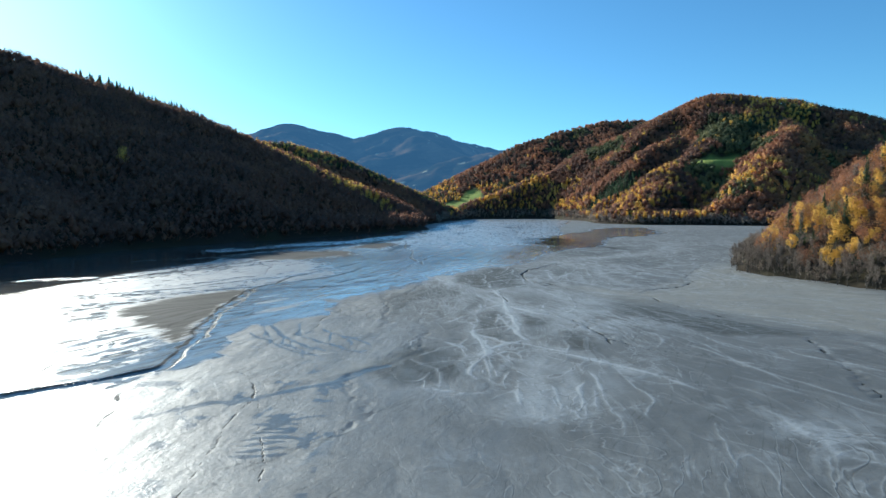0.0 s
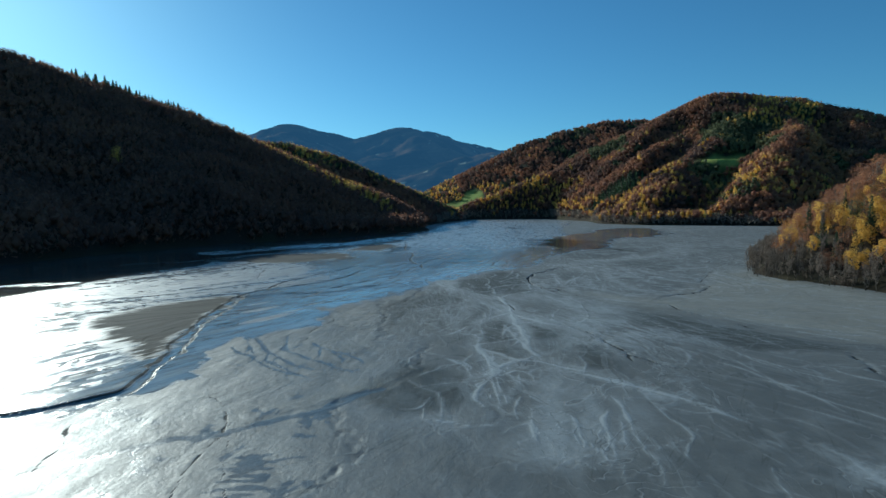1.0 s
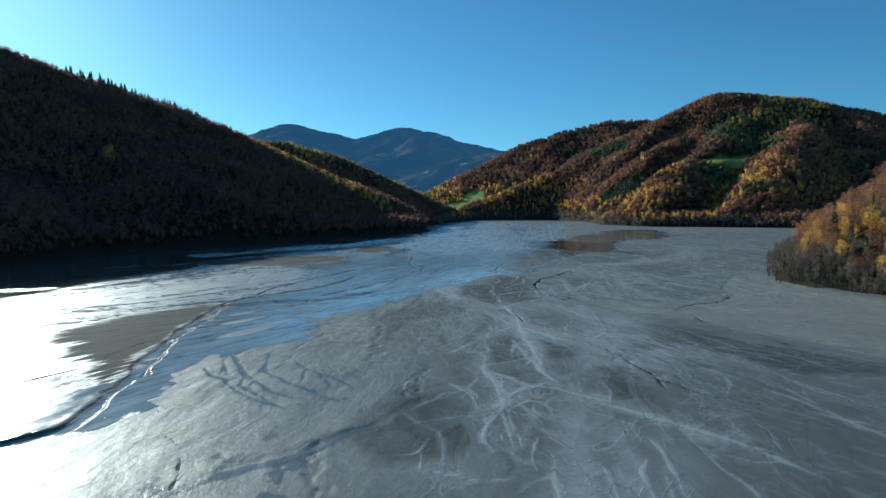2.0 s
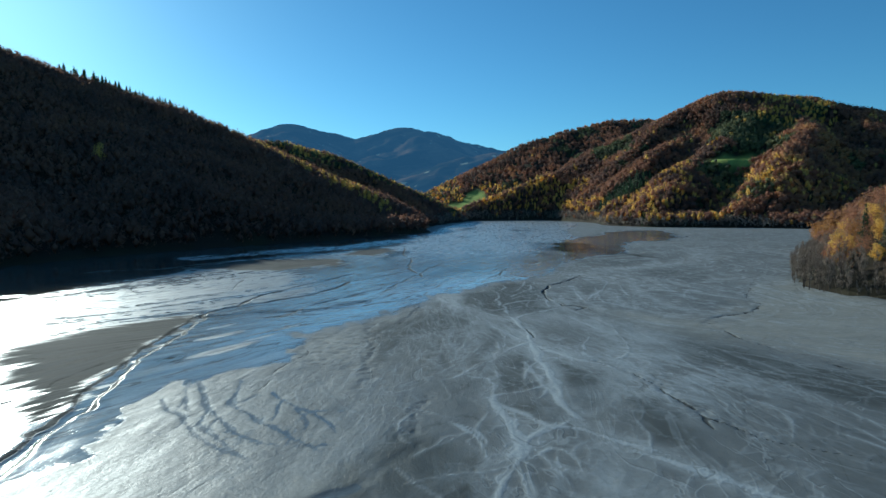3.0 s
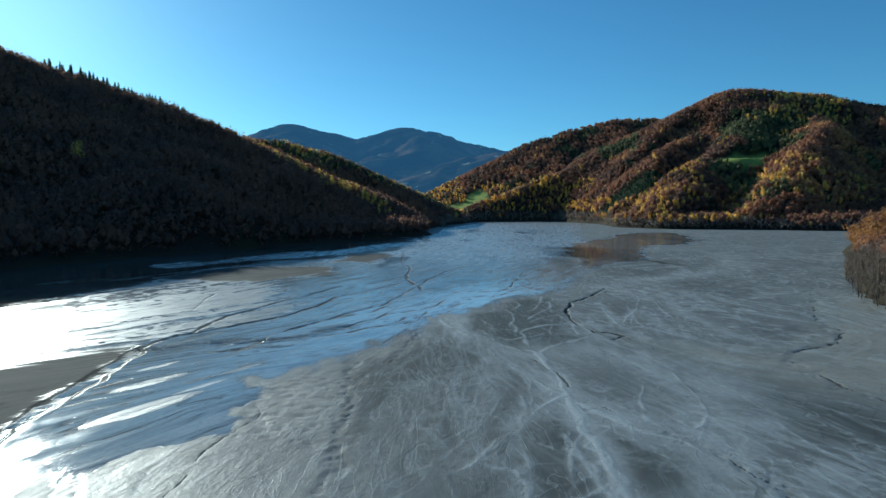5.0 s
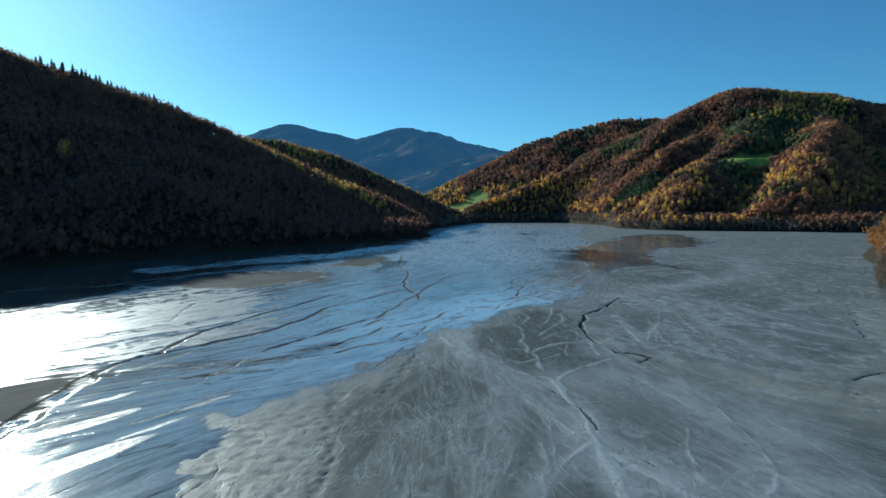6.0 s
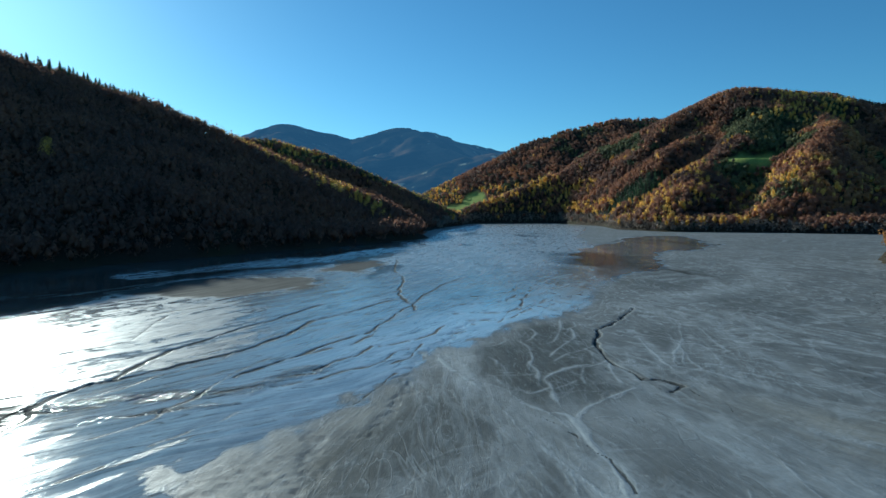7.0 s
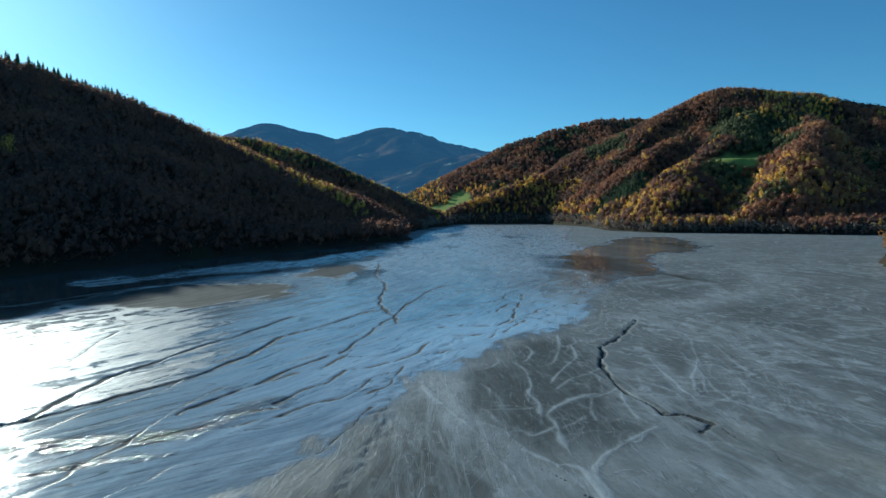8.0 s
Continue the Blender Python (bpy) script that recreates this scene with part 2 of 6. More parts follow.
    plain = math_node(nt, 'SUBTRACT', 1.0, mul(core, 0.75))
    some = grey(flow_noise(0.06, 0.35, 3.0, 0.8, 0.5, 47.0), [(0.40, 0.1), (0.58, 1.0)])
    threads = mul(math_node(nt, 'MAXIMUM', mul(braid(0.16, 0.040, 5.0), some), mul(braid(0.33, 0.085, 15.0), mul(some, 0.7))), mul(core, dry))
    hair = mul(contours(flow_noise(0.055, 0.13, 3.0, 0.8, 0.5, 14.0), 13.0, 0.14), grey(mott, [(0.42, 0.0), (0.55, 1.0)]))
    net = mul(plus(mul(hair, 0.28), plus(mul(net_a, 0.45), mul(net_b, 0.4))), mul(mul(dry, math_node(nt, 'SUBTRACT', 1.0, mul(core, 0.3))), math_node(nt, 'SUBTRACT', 1.0, mul(damp, 0.85))))
    net = plus(net, mul(mul(threads, 0.7), math_node(nt, 'SUBTRACT', 1.0, mul(dark, 0.5))))
    # fine scribed threads: a pale lip with its shadow painted dark beside it
    scribe = flow_noise(0.13, 0.26, 4.0, 1.4, 0.5, 57.0)
    here = mul(grey(flow_noise(0.11, 0.4, 3.0, 0.5, 0.5, 63.0), [(0.42, 0.0), (0.56, 1.0)]), mul(dry, math_node(nt, 'SUBTRACT', 1.0, mul(damp, 0.8))))
    lip = mul(contours(scribe, 10.0, 0.07), here)
    shadow_lip = mul(contours(plus(scribe, 0.009), 10.0, 0.06), here)
    wet_scribe = slant_noise(0.10, 0.13, 5.0, 1.0, 0.5, 21.0)
    wet_line = mul(contours(wet_scribe, 12.0, 0.07), mul(grey(slant_noise(0.07, 0.2, 3.0, 0.5, 0.5, 27.0), [(0.45, 0.0), (0.55, 1.0)]), wet))
    base = ramp(nt, streak, [(0.30, (0.084, 0.089, 0.086)), (0.5, (0.113, 0.119, 0.115)), (0.72, (0.148, 0.156, 0.151))])
    base = mix_colour(nt, mul(mul(grey(broad, [(0.44, 0.0), (0.66, 1.0)]), plain), 0.5), base, (0.24, 0.247, 0.235))
    base = mix_colour(nt, mul(mul(grey(mott, [(0.47, 0.0), (0.68, 1.0)]), plain), 0.5), base, (0.088, 0.092, 0.09))
    grain = flow_noise(1.5, 0.3, 6.0, 0.6, 0.65, 20.0)
    base = mix_colour(nt, mul(mul(grey(grain, [(0.38, 1.0), (0.55, 0.0)]), plain), 0.3), base, (0.07, 0.074, 0.072))
    base = mix_colour(nt, mul(mul(grey(grain, [(0.52, 0.0), (0.70, 1.0)]), plain), 0.22), base, (0.25, 0.265, 0.262))
    base = mix_colour(nt, mul(core, 0.55), base, (0.082, 0.088, 0.086))
    base = mix_colour(nt, mul(dark, 0.9), base, (0.056, 0.06, 0.056))
    base = mix_colour(nt, mul(grey(plus(attribute(nt, "beige"), mul(jag, 0.5)), [(0.3, 0.0), (0.9, 1.0)]), plus(0.05, mul(plus(grain, streak), 0.5))), base, (0.29, 0.275, 0.228))
    base = mix_colour(nt, mul(attribute(nt, "milk"), plus(0.45, mul(streak, 0.8))), base, (0.32, 0.345, 0.35))
    base = mix_colour(nt, mul(hem, 0.45), base, (0.066, 0.068, 0.064))
    base = mix_colour(nt, mul(math_node(nt, 'MINIMUM', plus(vein, net), 1.0), 0.76), base, (0.36, 0.39, 0.40))
    base = mix_colour(nt, mul(lip, 0.4), base, (0.34, 0.365, 0.372))
    base = mix_colour(nt, mul(shadow_lip, 0.5), base, (0.06, 0.063, 0.06))
    base = mix_colour(nt, mul(wet, 0.8), base, mix_colour(nt, grey(streak, [(0.35, 0.0), (0.65, 1.0)]), (0.18, 0.185, 0.185), (0.35, 0.362, 0.362)))
    # bright low sky mirrored in the far wet mud, whitened into its colour
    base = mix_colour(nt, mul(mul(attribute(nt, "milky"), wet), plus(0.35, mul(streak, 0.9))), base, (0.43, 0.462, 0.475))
    # terrace edges and wet lines: shade of their faces put in as dark colour
    base = mix_colour(nt, mul(mul(terrace, wet), 0.9), base, (0.07, 0.066, 0.058))
    base = mix_colour(nt, mul(wet_line, 0.8), base, (0.07, 0.068, 0.062))
    base = mix_colour(nt, mul(grey(fine, [(0.40, 1.0), (0.52, 0.0)]), 0.16), base, (0.07, 0.074, 0.072))
    base = mix_colour(nt, mul(slick, 0.75), base, (0.08, 0.085, 0.086))
    swirl_at = nt.nodes.new("ShaderNodeMapping")
    swirl_at.inputs["Scale"].default_value = (0.026, 0.013, 1.0)
    nt.links.new(pos, swirl_at.inputs["Vector"])
    swirl_tex = add(nt, "ShaderNodeTexNoise", Scale=1.0, Detail=5.0, Roughness=0.5, Distortion=2.2)
    nt.links.new(swirl_at.outputs[0], swirl_tex.inputs["Vector"])
    swirl = mul(mul(attribute(nt, "swirl"), math_node(nt, 'SUBTRACT', 1.0, mul(dark, 0.7))), grey(mott, [(0.42, 0.1), (0.55, 1.0)]))
    base = mix_colour(nt, mul(mul(contours(swirl_tex.outputs[0], 10.0, 0.22), swirl), 0.75), base, (0.34, 0.36, 0.362))
    base = mix_colour(nt, mul(mul(contours(plus(swirl_tex.outputs[0], 0.03), 10.0, 0.16), swirl), 0.7), base, (0.066, 0.066, 0.06))
    far_line = mul(contours(bars.outputs[0], 9.0, 0.10), attribute(nt, "far"))
    base = mix_colour(nt, mul(far_line, 0.7), base, (0.075, 0.068, 0.055))
    # brown silt, plus painted dark for the shaded shore strip and the pool's reflection
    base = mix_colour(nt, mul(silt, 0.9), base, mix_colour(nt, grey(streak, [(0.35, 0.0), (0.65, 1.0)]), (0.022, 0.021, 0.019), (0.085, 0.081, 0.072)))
    # wet floors of cuts and rills, with the shade of their walls painted in
    base = mix_colour(nt, mul(math_node(nt, 'MAXIMUM', cut, rill), 0.8), base, (0.036, 0.036, 0.034))
    nt.links.new(base, bsdf.inputs["Base Color"])
    sheen = mul(grey(plus(mul(long_slant, 0.4), plus(mul(mott, 0.3), mul(slant, 0.3))), [(0.50, 0.0), (0.54, 1.0)]), glare)
    rough = blend(wet, blend(damp, 0.72, 0.55), blend(glare, 0.15, 0.50))
    rough = plus(mul(rough, math_node(nt, 'SUBTRACT', 1.0, rough_share)), rough_at)
    rough = blend(slick, math_node(nt, 'SUBTRACT', rough, mul(sheen, 0.32)), 0.33)
    rough = plus(blend(dull, rough, 0.88), centred(streak, 0.25))
    rough = blend(math_node(nt, 'MAXIMUM', cut, rill), rough, 0.85)
    nt.links.new(rough, bsdf.inputs["Roughness"])
    gap = math_node(nt, 'MAXIMUM', math_node(nt, 'MAXIMUM', cut, rill), math_node(nt, 'MAXIMUM', terrace, wet_line))
    nt.links.new(mul(math_node(nt, 'SUBTRACT', plus(0.5, mul(attribute(nt, "film"), 0.35)), mul(silt, 0.44)), mul(math_node(nt, 'SUBTRACT', 1.0, mul(dark, 0.6)), math_node(nt, 'SUBTRACT', 1.0, mul(gap, 0.8)))), bsdf.inputs["Specular IOR Level"])
    bump = add(nt, "ShaderNodeBump", Distance=0.3)
    nt.links.new(attribute(nt, "ripple"), bump.inputs["Strength"])
    lift = plus(plus(mul(streak, 0.8), mul(grain, 0.35)), plus(mul(fine, 0.25), mul(mott, 0.5)))
    lift = plus(lift, mul(plus(mul(terrace, math_node(nt, 'MAXIMUM', wet, glare)), plus(rill, cut)), -0.5))
    lift = plus(lift, mul(plus(vein, net), 0.5))
    lift = plus(lift, mul(math_node(nt, 'SUBTRACT', lip, plus(shadow_lip, wet_line)), 0.12))
    lift = plus(lift, plus(mul(mul(stair, wet), 0.5), mul(mul(mul(low_stair, plain), dry), 0.22)))
    nt.links.new(lift, bump.inputs["Height"])
    nt.links.new(bump.outputs[0], bsdf.inputs["Normal"])
    return mat


def backdrop_material():
    """Wooded mountains kilometres away; the blue air before them is put in as emission."""
    mat, nt, bsdf = nodes_of("far_mountains")
    pos = nt.nodes.new("ShaderNodeNewGeometry").outputs["Position"]
    n1, n2 = add(nt, "ShaderNodeTexNoise", Scale=0.006, Detail=8.0), add(nt, "ShaderNodeTexNoise", Scale=0.05, Detail=6.0)
    for n in (n1, n2):
        nt.links.new(pos, n.inputs["Vector"])
    c = mix_colour(nt, ramp(nt, n1.outputs[0], [(0.42, (0, 0, 0)), (0.62, (1, 1, 1))]), (0.02, 0.03, 0.028), (0.15, 0.10, 0.065))
    c = mix_colour(nt, math_node(nt, 'MULTIPLY', n2.outputs[0], 0.6), c, (0.02, 0.025, 0.025))
    n3 = add(nt, "ShaderNodeTexNoise", Scale=0.011, Detail=3.0)
    nt.links.new(pos, n3.inputs["Vector"])
    c = mix_colour(nt, ramp(nt, n3.outputs[0], [(0.66, (0, 0, 0)), (0.70, (1, 1, 1))]), c, (0.26, 0.25, 0.17))
    nt.links.new(c, bsdf.inputs["Base Color"])
    bsdf.inputs["Roughness"].default_value = 1.0
    bsdf.inputs["Specular IOR Level"].default_value = 0.0
    # air light imitated by a blue glow of the slopes themselves
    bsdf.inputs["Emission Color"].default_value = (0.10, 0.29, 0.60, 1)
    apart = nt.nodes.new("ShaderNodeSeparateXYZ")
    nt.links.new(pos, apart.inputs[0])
    depth = add(nt, "ShaderNodeMapRange", **{"From Min": 2500.0, "From Max": 3500.0, "To Min": 0.18, "To Max": 0.21})     # the haze glow is stronger on the farther range
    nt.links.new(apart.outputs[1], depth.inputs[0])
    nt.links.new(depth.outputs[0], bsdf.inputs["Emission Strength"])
    return mat


GROUND, MUD, FAR = ground_material(), mud_material(), backdrop_material()

# ---- the plan: shore of the tailings lake and the ridges round it ----
SHORE = [(-240, -400), (-225, 0), (-210, 150), (-196, 271), (-183, 360), (-143, 430), (-114, 474), (-76, 528),
         (-11, 640), (-22, 700), (-20, 800), (5, 950), (33, 1050), (45, 1115), (70, 1138), (187, 1120), (221, 947), (204, 815),
         (238, 742), (320, 705), (362, 672), (440, 640), (520, 600), (500, 540), (380, 510), (260, 450), (211, 400), (175, 335),
         (140, 285), (114, 241), (107, 225), (108, 212), (113, 203), (117, 187), (122, 170), (140, 110), (165, 30), (200, -150), (220, -400)]
RIDGES = []


def ridge_line(slope, pts):
    """A crest through points (x, y, height) whose flanks fall by that slope."""
    RIDGES.append((slope, pts))


ridge_line(0.46, [(-900, 560, 256), (-640, 690, 230), (-500, 735, 195), (-421, 762, 167), (-337, 767, 138), (-235, 775, 88), (-119, 745, 45), (-39, 680, 6)])
ridge_line(0.46, [(-640, 690, 225), (-420, 500, 92), (-310, 415, 44), (-225, 345, 16)])
ridge_line(0.46, [(-421, 762, 165), (-300, 600, 92), (-205, 490, 42), (-150, 445, 10)])
ridge_line(0.46, [(-700, 1010, 150), (-420, 1050, 130), (-260, 1060, 122), (-205, 1060, 106), (-132, 1052, 72), (-78, 1050, 44), (-5, 1050, 12)])
ridge_line(0.50, [(60, 1140, 0), (124, 1157, 48), (235, 1187, 93), (340, 1207, 133), (452, 1237, 180), (500, 1240, 212), (540, 1240, 231), (590, 1220, 225), (653, 1160, 206), (710, 1100, 176), (757, 1107, 140), (1000, 1060, 60)])
ridge_line(0.56, [(530, 1235, 226), (420, 1110, 152), (300, 1000, 92), (235, 920, 18)])
ridge_line(0.56, [(500, 1130, 150), (395, 1000, 98), (325, 910, 68), (300, 838, 42), (225, 790, 5)])
ridge_line(0.58, [(653, 1160, 198), (565, 990, 138), (455, 868, 84), (385, 800, 50), (312, 722, 8)])
ridge_line(0.48, [(720, 1110, 160), (735, 930, 92), (660, 780, 40)])
ridge_line(0.50, [(-30, 1560, 25), (66, 1680, 82), (258, 1807, 202), (366, 1807, 238), (480, 1807, 262), (596, 1807, 262), (800, 1850, 235), (1446, 2000, 265), (1900, 1900, 260)])
ridge_line(0.42, [(900, 1500, 150), (1000, 700, 190), (800, 400, 150), (480, 300, 110), (300, 250, 80), (420, -300, 100)])
ridge_line(0.42, [(-900, 560, 260), (-800, 200, 190), (-700, -300, 160)])
RAVINES = [(26, 34, [(450, 1170), (330, 1090), (240, 1050), (190, 1090)]), (15, 22, [(345, 1192), (250, 1165), (150, 1140)]),
           (24, 30, [(470, 1120), (350, 1000), (270, 930), (225, 880)]), (22, 28, [(400, 880), (330, 790), (270, 745)]), (22, 34, [(640, 1060), (600, 940), (520, 830), (450, 730)])]
MEADOWS = [(440, 945, 48, 34), (10, 1500, 40, 36), (75, 1500, 26, 60), (190, 1330, 30, 40)]


def height(x, y):
    shore = poly_sdf(x, y, SHORE)
    ridge, crest = np.full(x.shape, -50.0), np.full(x.shape, 1e9)
    for slope, pts in RIDGES:
        for a, b in zip(pts[:-1], pts[1:]):
            d, u = seg_dist(x, y, a, b)
            crest = np.minimum(crest, d)
            ridge = np.maximum(ridge, a[2] + (b[2] - a[2]) * u - slope * (np.sqrt(d * d + 300) - 17))
    spur = (fbm(x / 120.0, y / 120.0, 11, 3) - 0.5) * 56 + (fbm(x / 46.0, y / 46.0, 15, 3) - 0.5) * 30
    ridge = ridge + spur * smooth(15, 140, shore) * (0.10 + 0.90 * smooth(5, 90, crest)) * np.where(x < 0, 0.55, 0.7) * (1 - 0.8 * smooth(1280, 1400, y) * smooth(260, 120, x))
    for deep, wide, pts in RAVINES:
        ridge = ridge - deep * np.exp(-(line_dist(x, y, pts) / wide) ** 2)
    rise = 0.85 * np.minimum(np.maximum(shore, 0), 45) + 0.75 * np.maximum(shore - 45, 0)
    head = smooth(70, 100, x) * smooth(420, 330, y)       # the headland has a flat foot
    rise = rise + (0.10 * np.minimum(np.maximum(shore, 0), 8) + 0.95 * np.maximum(shore - 8, 0) - rise) * head
    flat = smooth(1.35, 0.85, np.hypot((x - 440) / 48, (y - 945) / 34))
    ridge = ridge + (90 + 0.06 * (y - 945) - ridge) * flat
    land = smin(np.maximum(ridge, 3 + 0.03 * shore), rise + 0.3, 10.0) + 1.6
    return np.where(shore > 0, np.maximum(land, 0.05 + 0.10 * np.minimum(shore, 8)), np.maximum(-3.0, 0.85 * shore - 0.8)), shore


gx = steps([(-1500, -700, 60, 16), (-700, 80, 9, 9), (80, 330, 5, 5), (330, 800, 9, 9), (800, 2000, 16, 60)])
gy = steps([(-420, 100, 40, 10), (100, 160, 9, 9), (160, 470, 5, 5), (470, 1350, 9, 9), (1350, 2700, 12, 45)])
GX, GY = np.meshgrid(gx, gy)
GZ, GS = height(GX, GY)
meadow = np.zeros(GX.shape)
for mx, my, rx, ry in MEADOWS:
    meadow = np.maximum(meadow, smooth(1.25, 0.95, np.hypot((GX - mx) / rx, (GY - my) / ry) + 0.5 * (fbm(GX / 30, GY / 30, 41, 3) - 0.5)))
ground = new("ground", mesh_from("ground", np.stack([GX, GY, GZ], -1).reshape(-1, 3), grid_faces(len(gx), len(gy)), GROUND, {"meadow": meadow}, True))
tagged(ground, "brown wooded hillsides with small green meadows round the lake", "hillside", kind="structure")


def sample(field, x, y):
    """The value of a field on the ground's grid at any places."""
    i, j = np.clip(np.searchsorted(gx, x) - 1, 0, len(gx) - 2), np.clip(np.searchsorted(gy, y) - 1, 0, len(gy) - 2)
    u, v = (x - gx[i]) / (gx[i + 1] - gx[i]), (y - gy[j]) / (gy[j + 1] - gy[j])
    return (field[j, i] * (1 - u) + field[j, i + 1] * u) * (1 - v) + (field[j + 1, i] * (1 - u) + field[j + 1, i + 1] * u) * v


# far mountains: the backdrop of the valley
def far_mountains():
    crest = [(-3200, 3700, 330), (-1900, 3900, 400), (-1169, 3900, 455), (-936, 3900, 543), (-705, 3900, 488), (-493, 3900, 434), (-242, 3900, 520),
             (-65, 3900, 468), (363, 3900, 374), (900, 3950, 340), (1900, 3900, 420), (3200, 3700, 380)]
    spur = [(-330, 2650, 70), (-160, 2650, 140), (30, 2680, 215), (230, 2700, 262), (520, 2800, 280)]
    fx, fy = steps([(-3300, -1300, 60, 16), (-1300, 900, 16, 16), (900, 3300, 16, 60)]), steps([(2300, 2600, 16, 16), (2600, 4400, 20, 30)])
    X, Y = np.meshgrid(fx, fy)
    Z = np.full(X.shape, -50.0)
    for a, b in zip(crest[:-1], crest[1:]):
        d, u = seg_dist(X, Y, a, b)
        Z = np.maximum(Z, a[2] + (b[2] - a[2]) * u - 0.36 * (np.sqrt(d * d + 3600) - 60))
    for a, b in zip(spur[:-1], spur[1:]):
        d, u = seg_dist(X, Y, a, b)
        Z = np.maximum(Z, a[2] + (b[2] - a[2]) * u - 0.42 * (np.sqrt(d * d + 900) - 30))
    Z += (fbm(X / 420, Y / 420, 61, 4) - 0.5) * 150 * smooth(0, 350, np.abs(Y - 3900)) * smooth(2500, 2900, Y) + (fbm(X / 45, Y / 45, 65, 3) - 0.5) * 20 + (fbm(X / 130, Y / 130, 67, 3) - 0.5) * 34 * smooth(90, 300, np.abs(Y - 3900)) * smooth(2400, 2700, Y)
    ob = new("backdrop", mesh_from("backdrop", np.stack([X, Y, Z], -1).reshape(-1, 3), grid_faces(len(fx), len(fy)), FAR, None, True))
    tagged(ob, "distant wooded mountains with two rounded summits, glowing blue for haze", "mountains", kind="structure")


far_mountains()

# ---- the mudflat ----
CHANNELS, DENTS, VEINS, RILLS, WASHES = [], [], [], [], []


def channel(half, depth, share, pts):
    """A cut in the mud: half its width, its depth, the share left open (broken into dents below 1), its course."""
    CHANNELS.append((half, depth, share, pts))


def dents(half, apart, pts):
    """A row of crescent-shaped slumps along a seeping line."""
    DENTS.append((half, apart, pts))


def rivulet(width, strength, strands, pts):
    """A pale course of milky water in one thread or several."""
    VEINS.append((width, strength, strands, pts))


def damp_rill(width, pts):
    """A shallow rill whose wet floor stays smooth and dark."""
    RILLS.append((0.55 * width, 1.0, 0, pts))


def wash(width, strength, pts):
    """A broad soft spill of pale slurry along a course."""
    WASHES.append((width, strength, pts))


# the main channel and the cracks
channel(1.3, 0.30, 1.0, [(-66, 74), (-58, 83), (-52.4, 88), (-48, 92.2), (-43.6, 97.6), (-43.4, 105), (-47, 122), (-51.3, 143), (-53.4, 165), (-56, 184)])
channel(0.42, 0.32, 1.0, [(48, 262), (42, 250), (32, 233), (28, 220), (27, 207), (28.5, 201), (29, 196), (31, 196.5), (33.5, 192)])
channel(0.16, 0.14, 0.9, [(10.1, 180.9), (12.9, 177.5), (14.2, 170.8), (15.7, 167), (15.9, 161.1), (16.1, 158.7)])
channel(0.3, 0.22, 1.0, [(29.1, 197.5), (31.9, 196.2), (33.6, 192.5), (30.9, 189.8)])
channel(0.18, 0.14, 0.9, [(33.6, 192.5), (33.8, 188), (35.6, 184.9), (35.6, 181.2)])
channel(0.4, 0.16, 0.9, [(136.6, 358.1), (133.3, 340.8), (121.1, 326.6)])
channel(0.3, 0.18, 0.88, [(138.5, 300.9), (111.9, 262), (95, 233.5), (80.3, 207.1), (78.3, 196), (71, 185.2), (64.9, 182.1), (58.1, 177.9), (54.3, 172.2), (53.9, 164.5), (53.5, 157.6), (55.5, 150.8), (56.4, 146.1), (58.6, 142.7), (60.2, 135.9)])
dents(1.0, 1.3, [(138.5, 300.9), (111.9, 262), (95, 233.5), (80.3, 207.1), (78.3, 196), (71, 185.2), (64.9, 182.1), (58.1, 177.9), (54.3, 172.2), (53.9, 164.5), (53.5, 157.6), (55.5, 150.8), (56.4, 146.1), (58.6, 142.7), (60.2, 135.9)])
channel(0.3, 0.16, 0.75, [(64.9, 114), (61.8, 103.6), (59.3, 95), (55.9, 86.5), (52.8, 78.4)])
dents(0.9, 1.4, [(64.9, 114), (61.8, 103.6), (59.3, 95), (55.9, 86.5), (52.8, 78.4)])
channel(0.14, 0.1, 0.8, [(15.9, 155.8), (20.9, 146.4), (26.7, 135.4), (28.2, 131)])
channel(0.24, 0.2, 0.95, [(26.7, 135.4), (28.7, 129.2), (28.9, 120.1), (29, 114.7), (28.7, 111.1)])
channel(0.22, 0.18, 0.92, [(29, 114.7), (31, 112.2), (31.9, 110.5), (34.5, 107.3), (37.5, 105.1), (42, 102)])
dents(0.6, 1.2, [(24, 141), (26.7, 135.4), (28.7, 129.2), (28.9, 120.1), (30, 113.5), (34.5, 107.3)])
dents(0.9, 1.8, [(-3, 123), (-3.4, 120.7), (-4.2, 114.1), (-5.3, 109.6)])
dents(0.8, 2.0, [(-16, 175), (-14, 154), (-12.5, 142), (-12, 133), (-12, 128)])
dents(1.2, 2.7, [(6, 244), (2, 234), (0, 226), (-2.8, 218), (-6, 209), (-7.6, 200), (-7.4, 196), (-6.6, 192), (-8.4, 186), (-8.4, 181), (-10, 177), (-11.2, 174)])
# rills of the wet stretch
channel(0.4, 0.16, 1.0, [(-104, 140), (-92, 153), (-83, 167), (-73, 180), (-57.6, 192.5)])
channel(0.20, 0.10, 0.9, [(-48, 177), (-42.9, 180), (-36.2, 183), (-30.7, 188)])
channel(0.30, 0.15, 1.0, [(-78, 210), (-68, 219), (-64, 226), (-67.7, 244), (-70.5, 259)])
channel(0.6, 0.22, 1, [(-24, 420), (-23, 395), (-21, 360), (-15.4, 335), (-14.6, 292), (-8, 262)])
channel(0.34, 0.16, 1.0, [(-55, 183), (-46.8, 185), (-36.3, 189.2), (-28.7, 195), (-26, 194), (-20.2, 198)])
channel(0.7, 0.2, 1.0, [(-56, 184), (-56, 190), (-54.4, 195.7)])
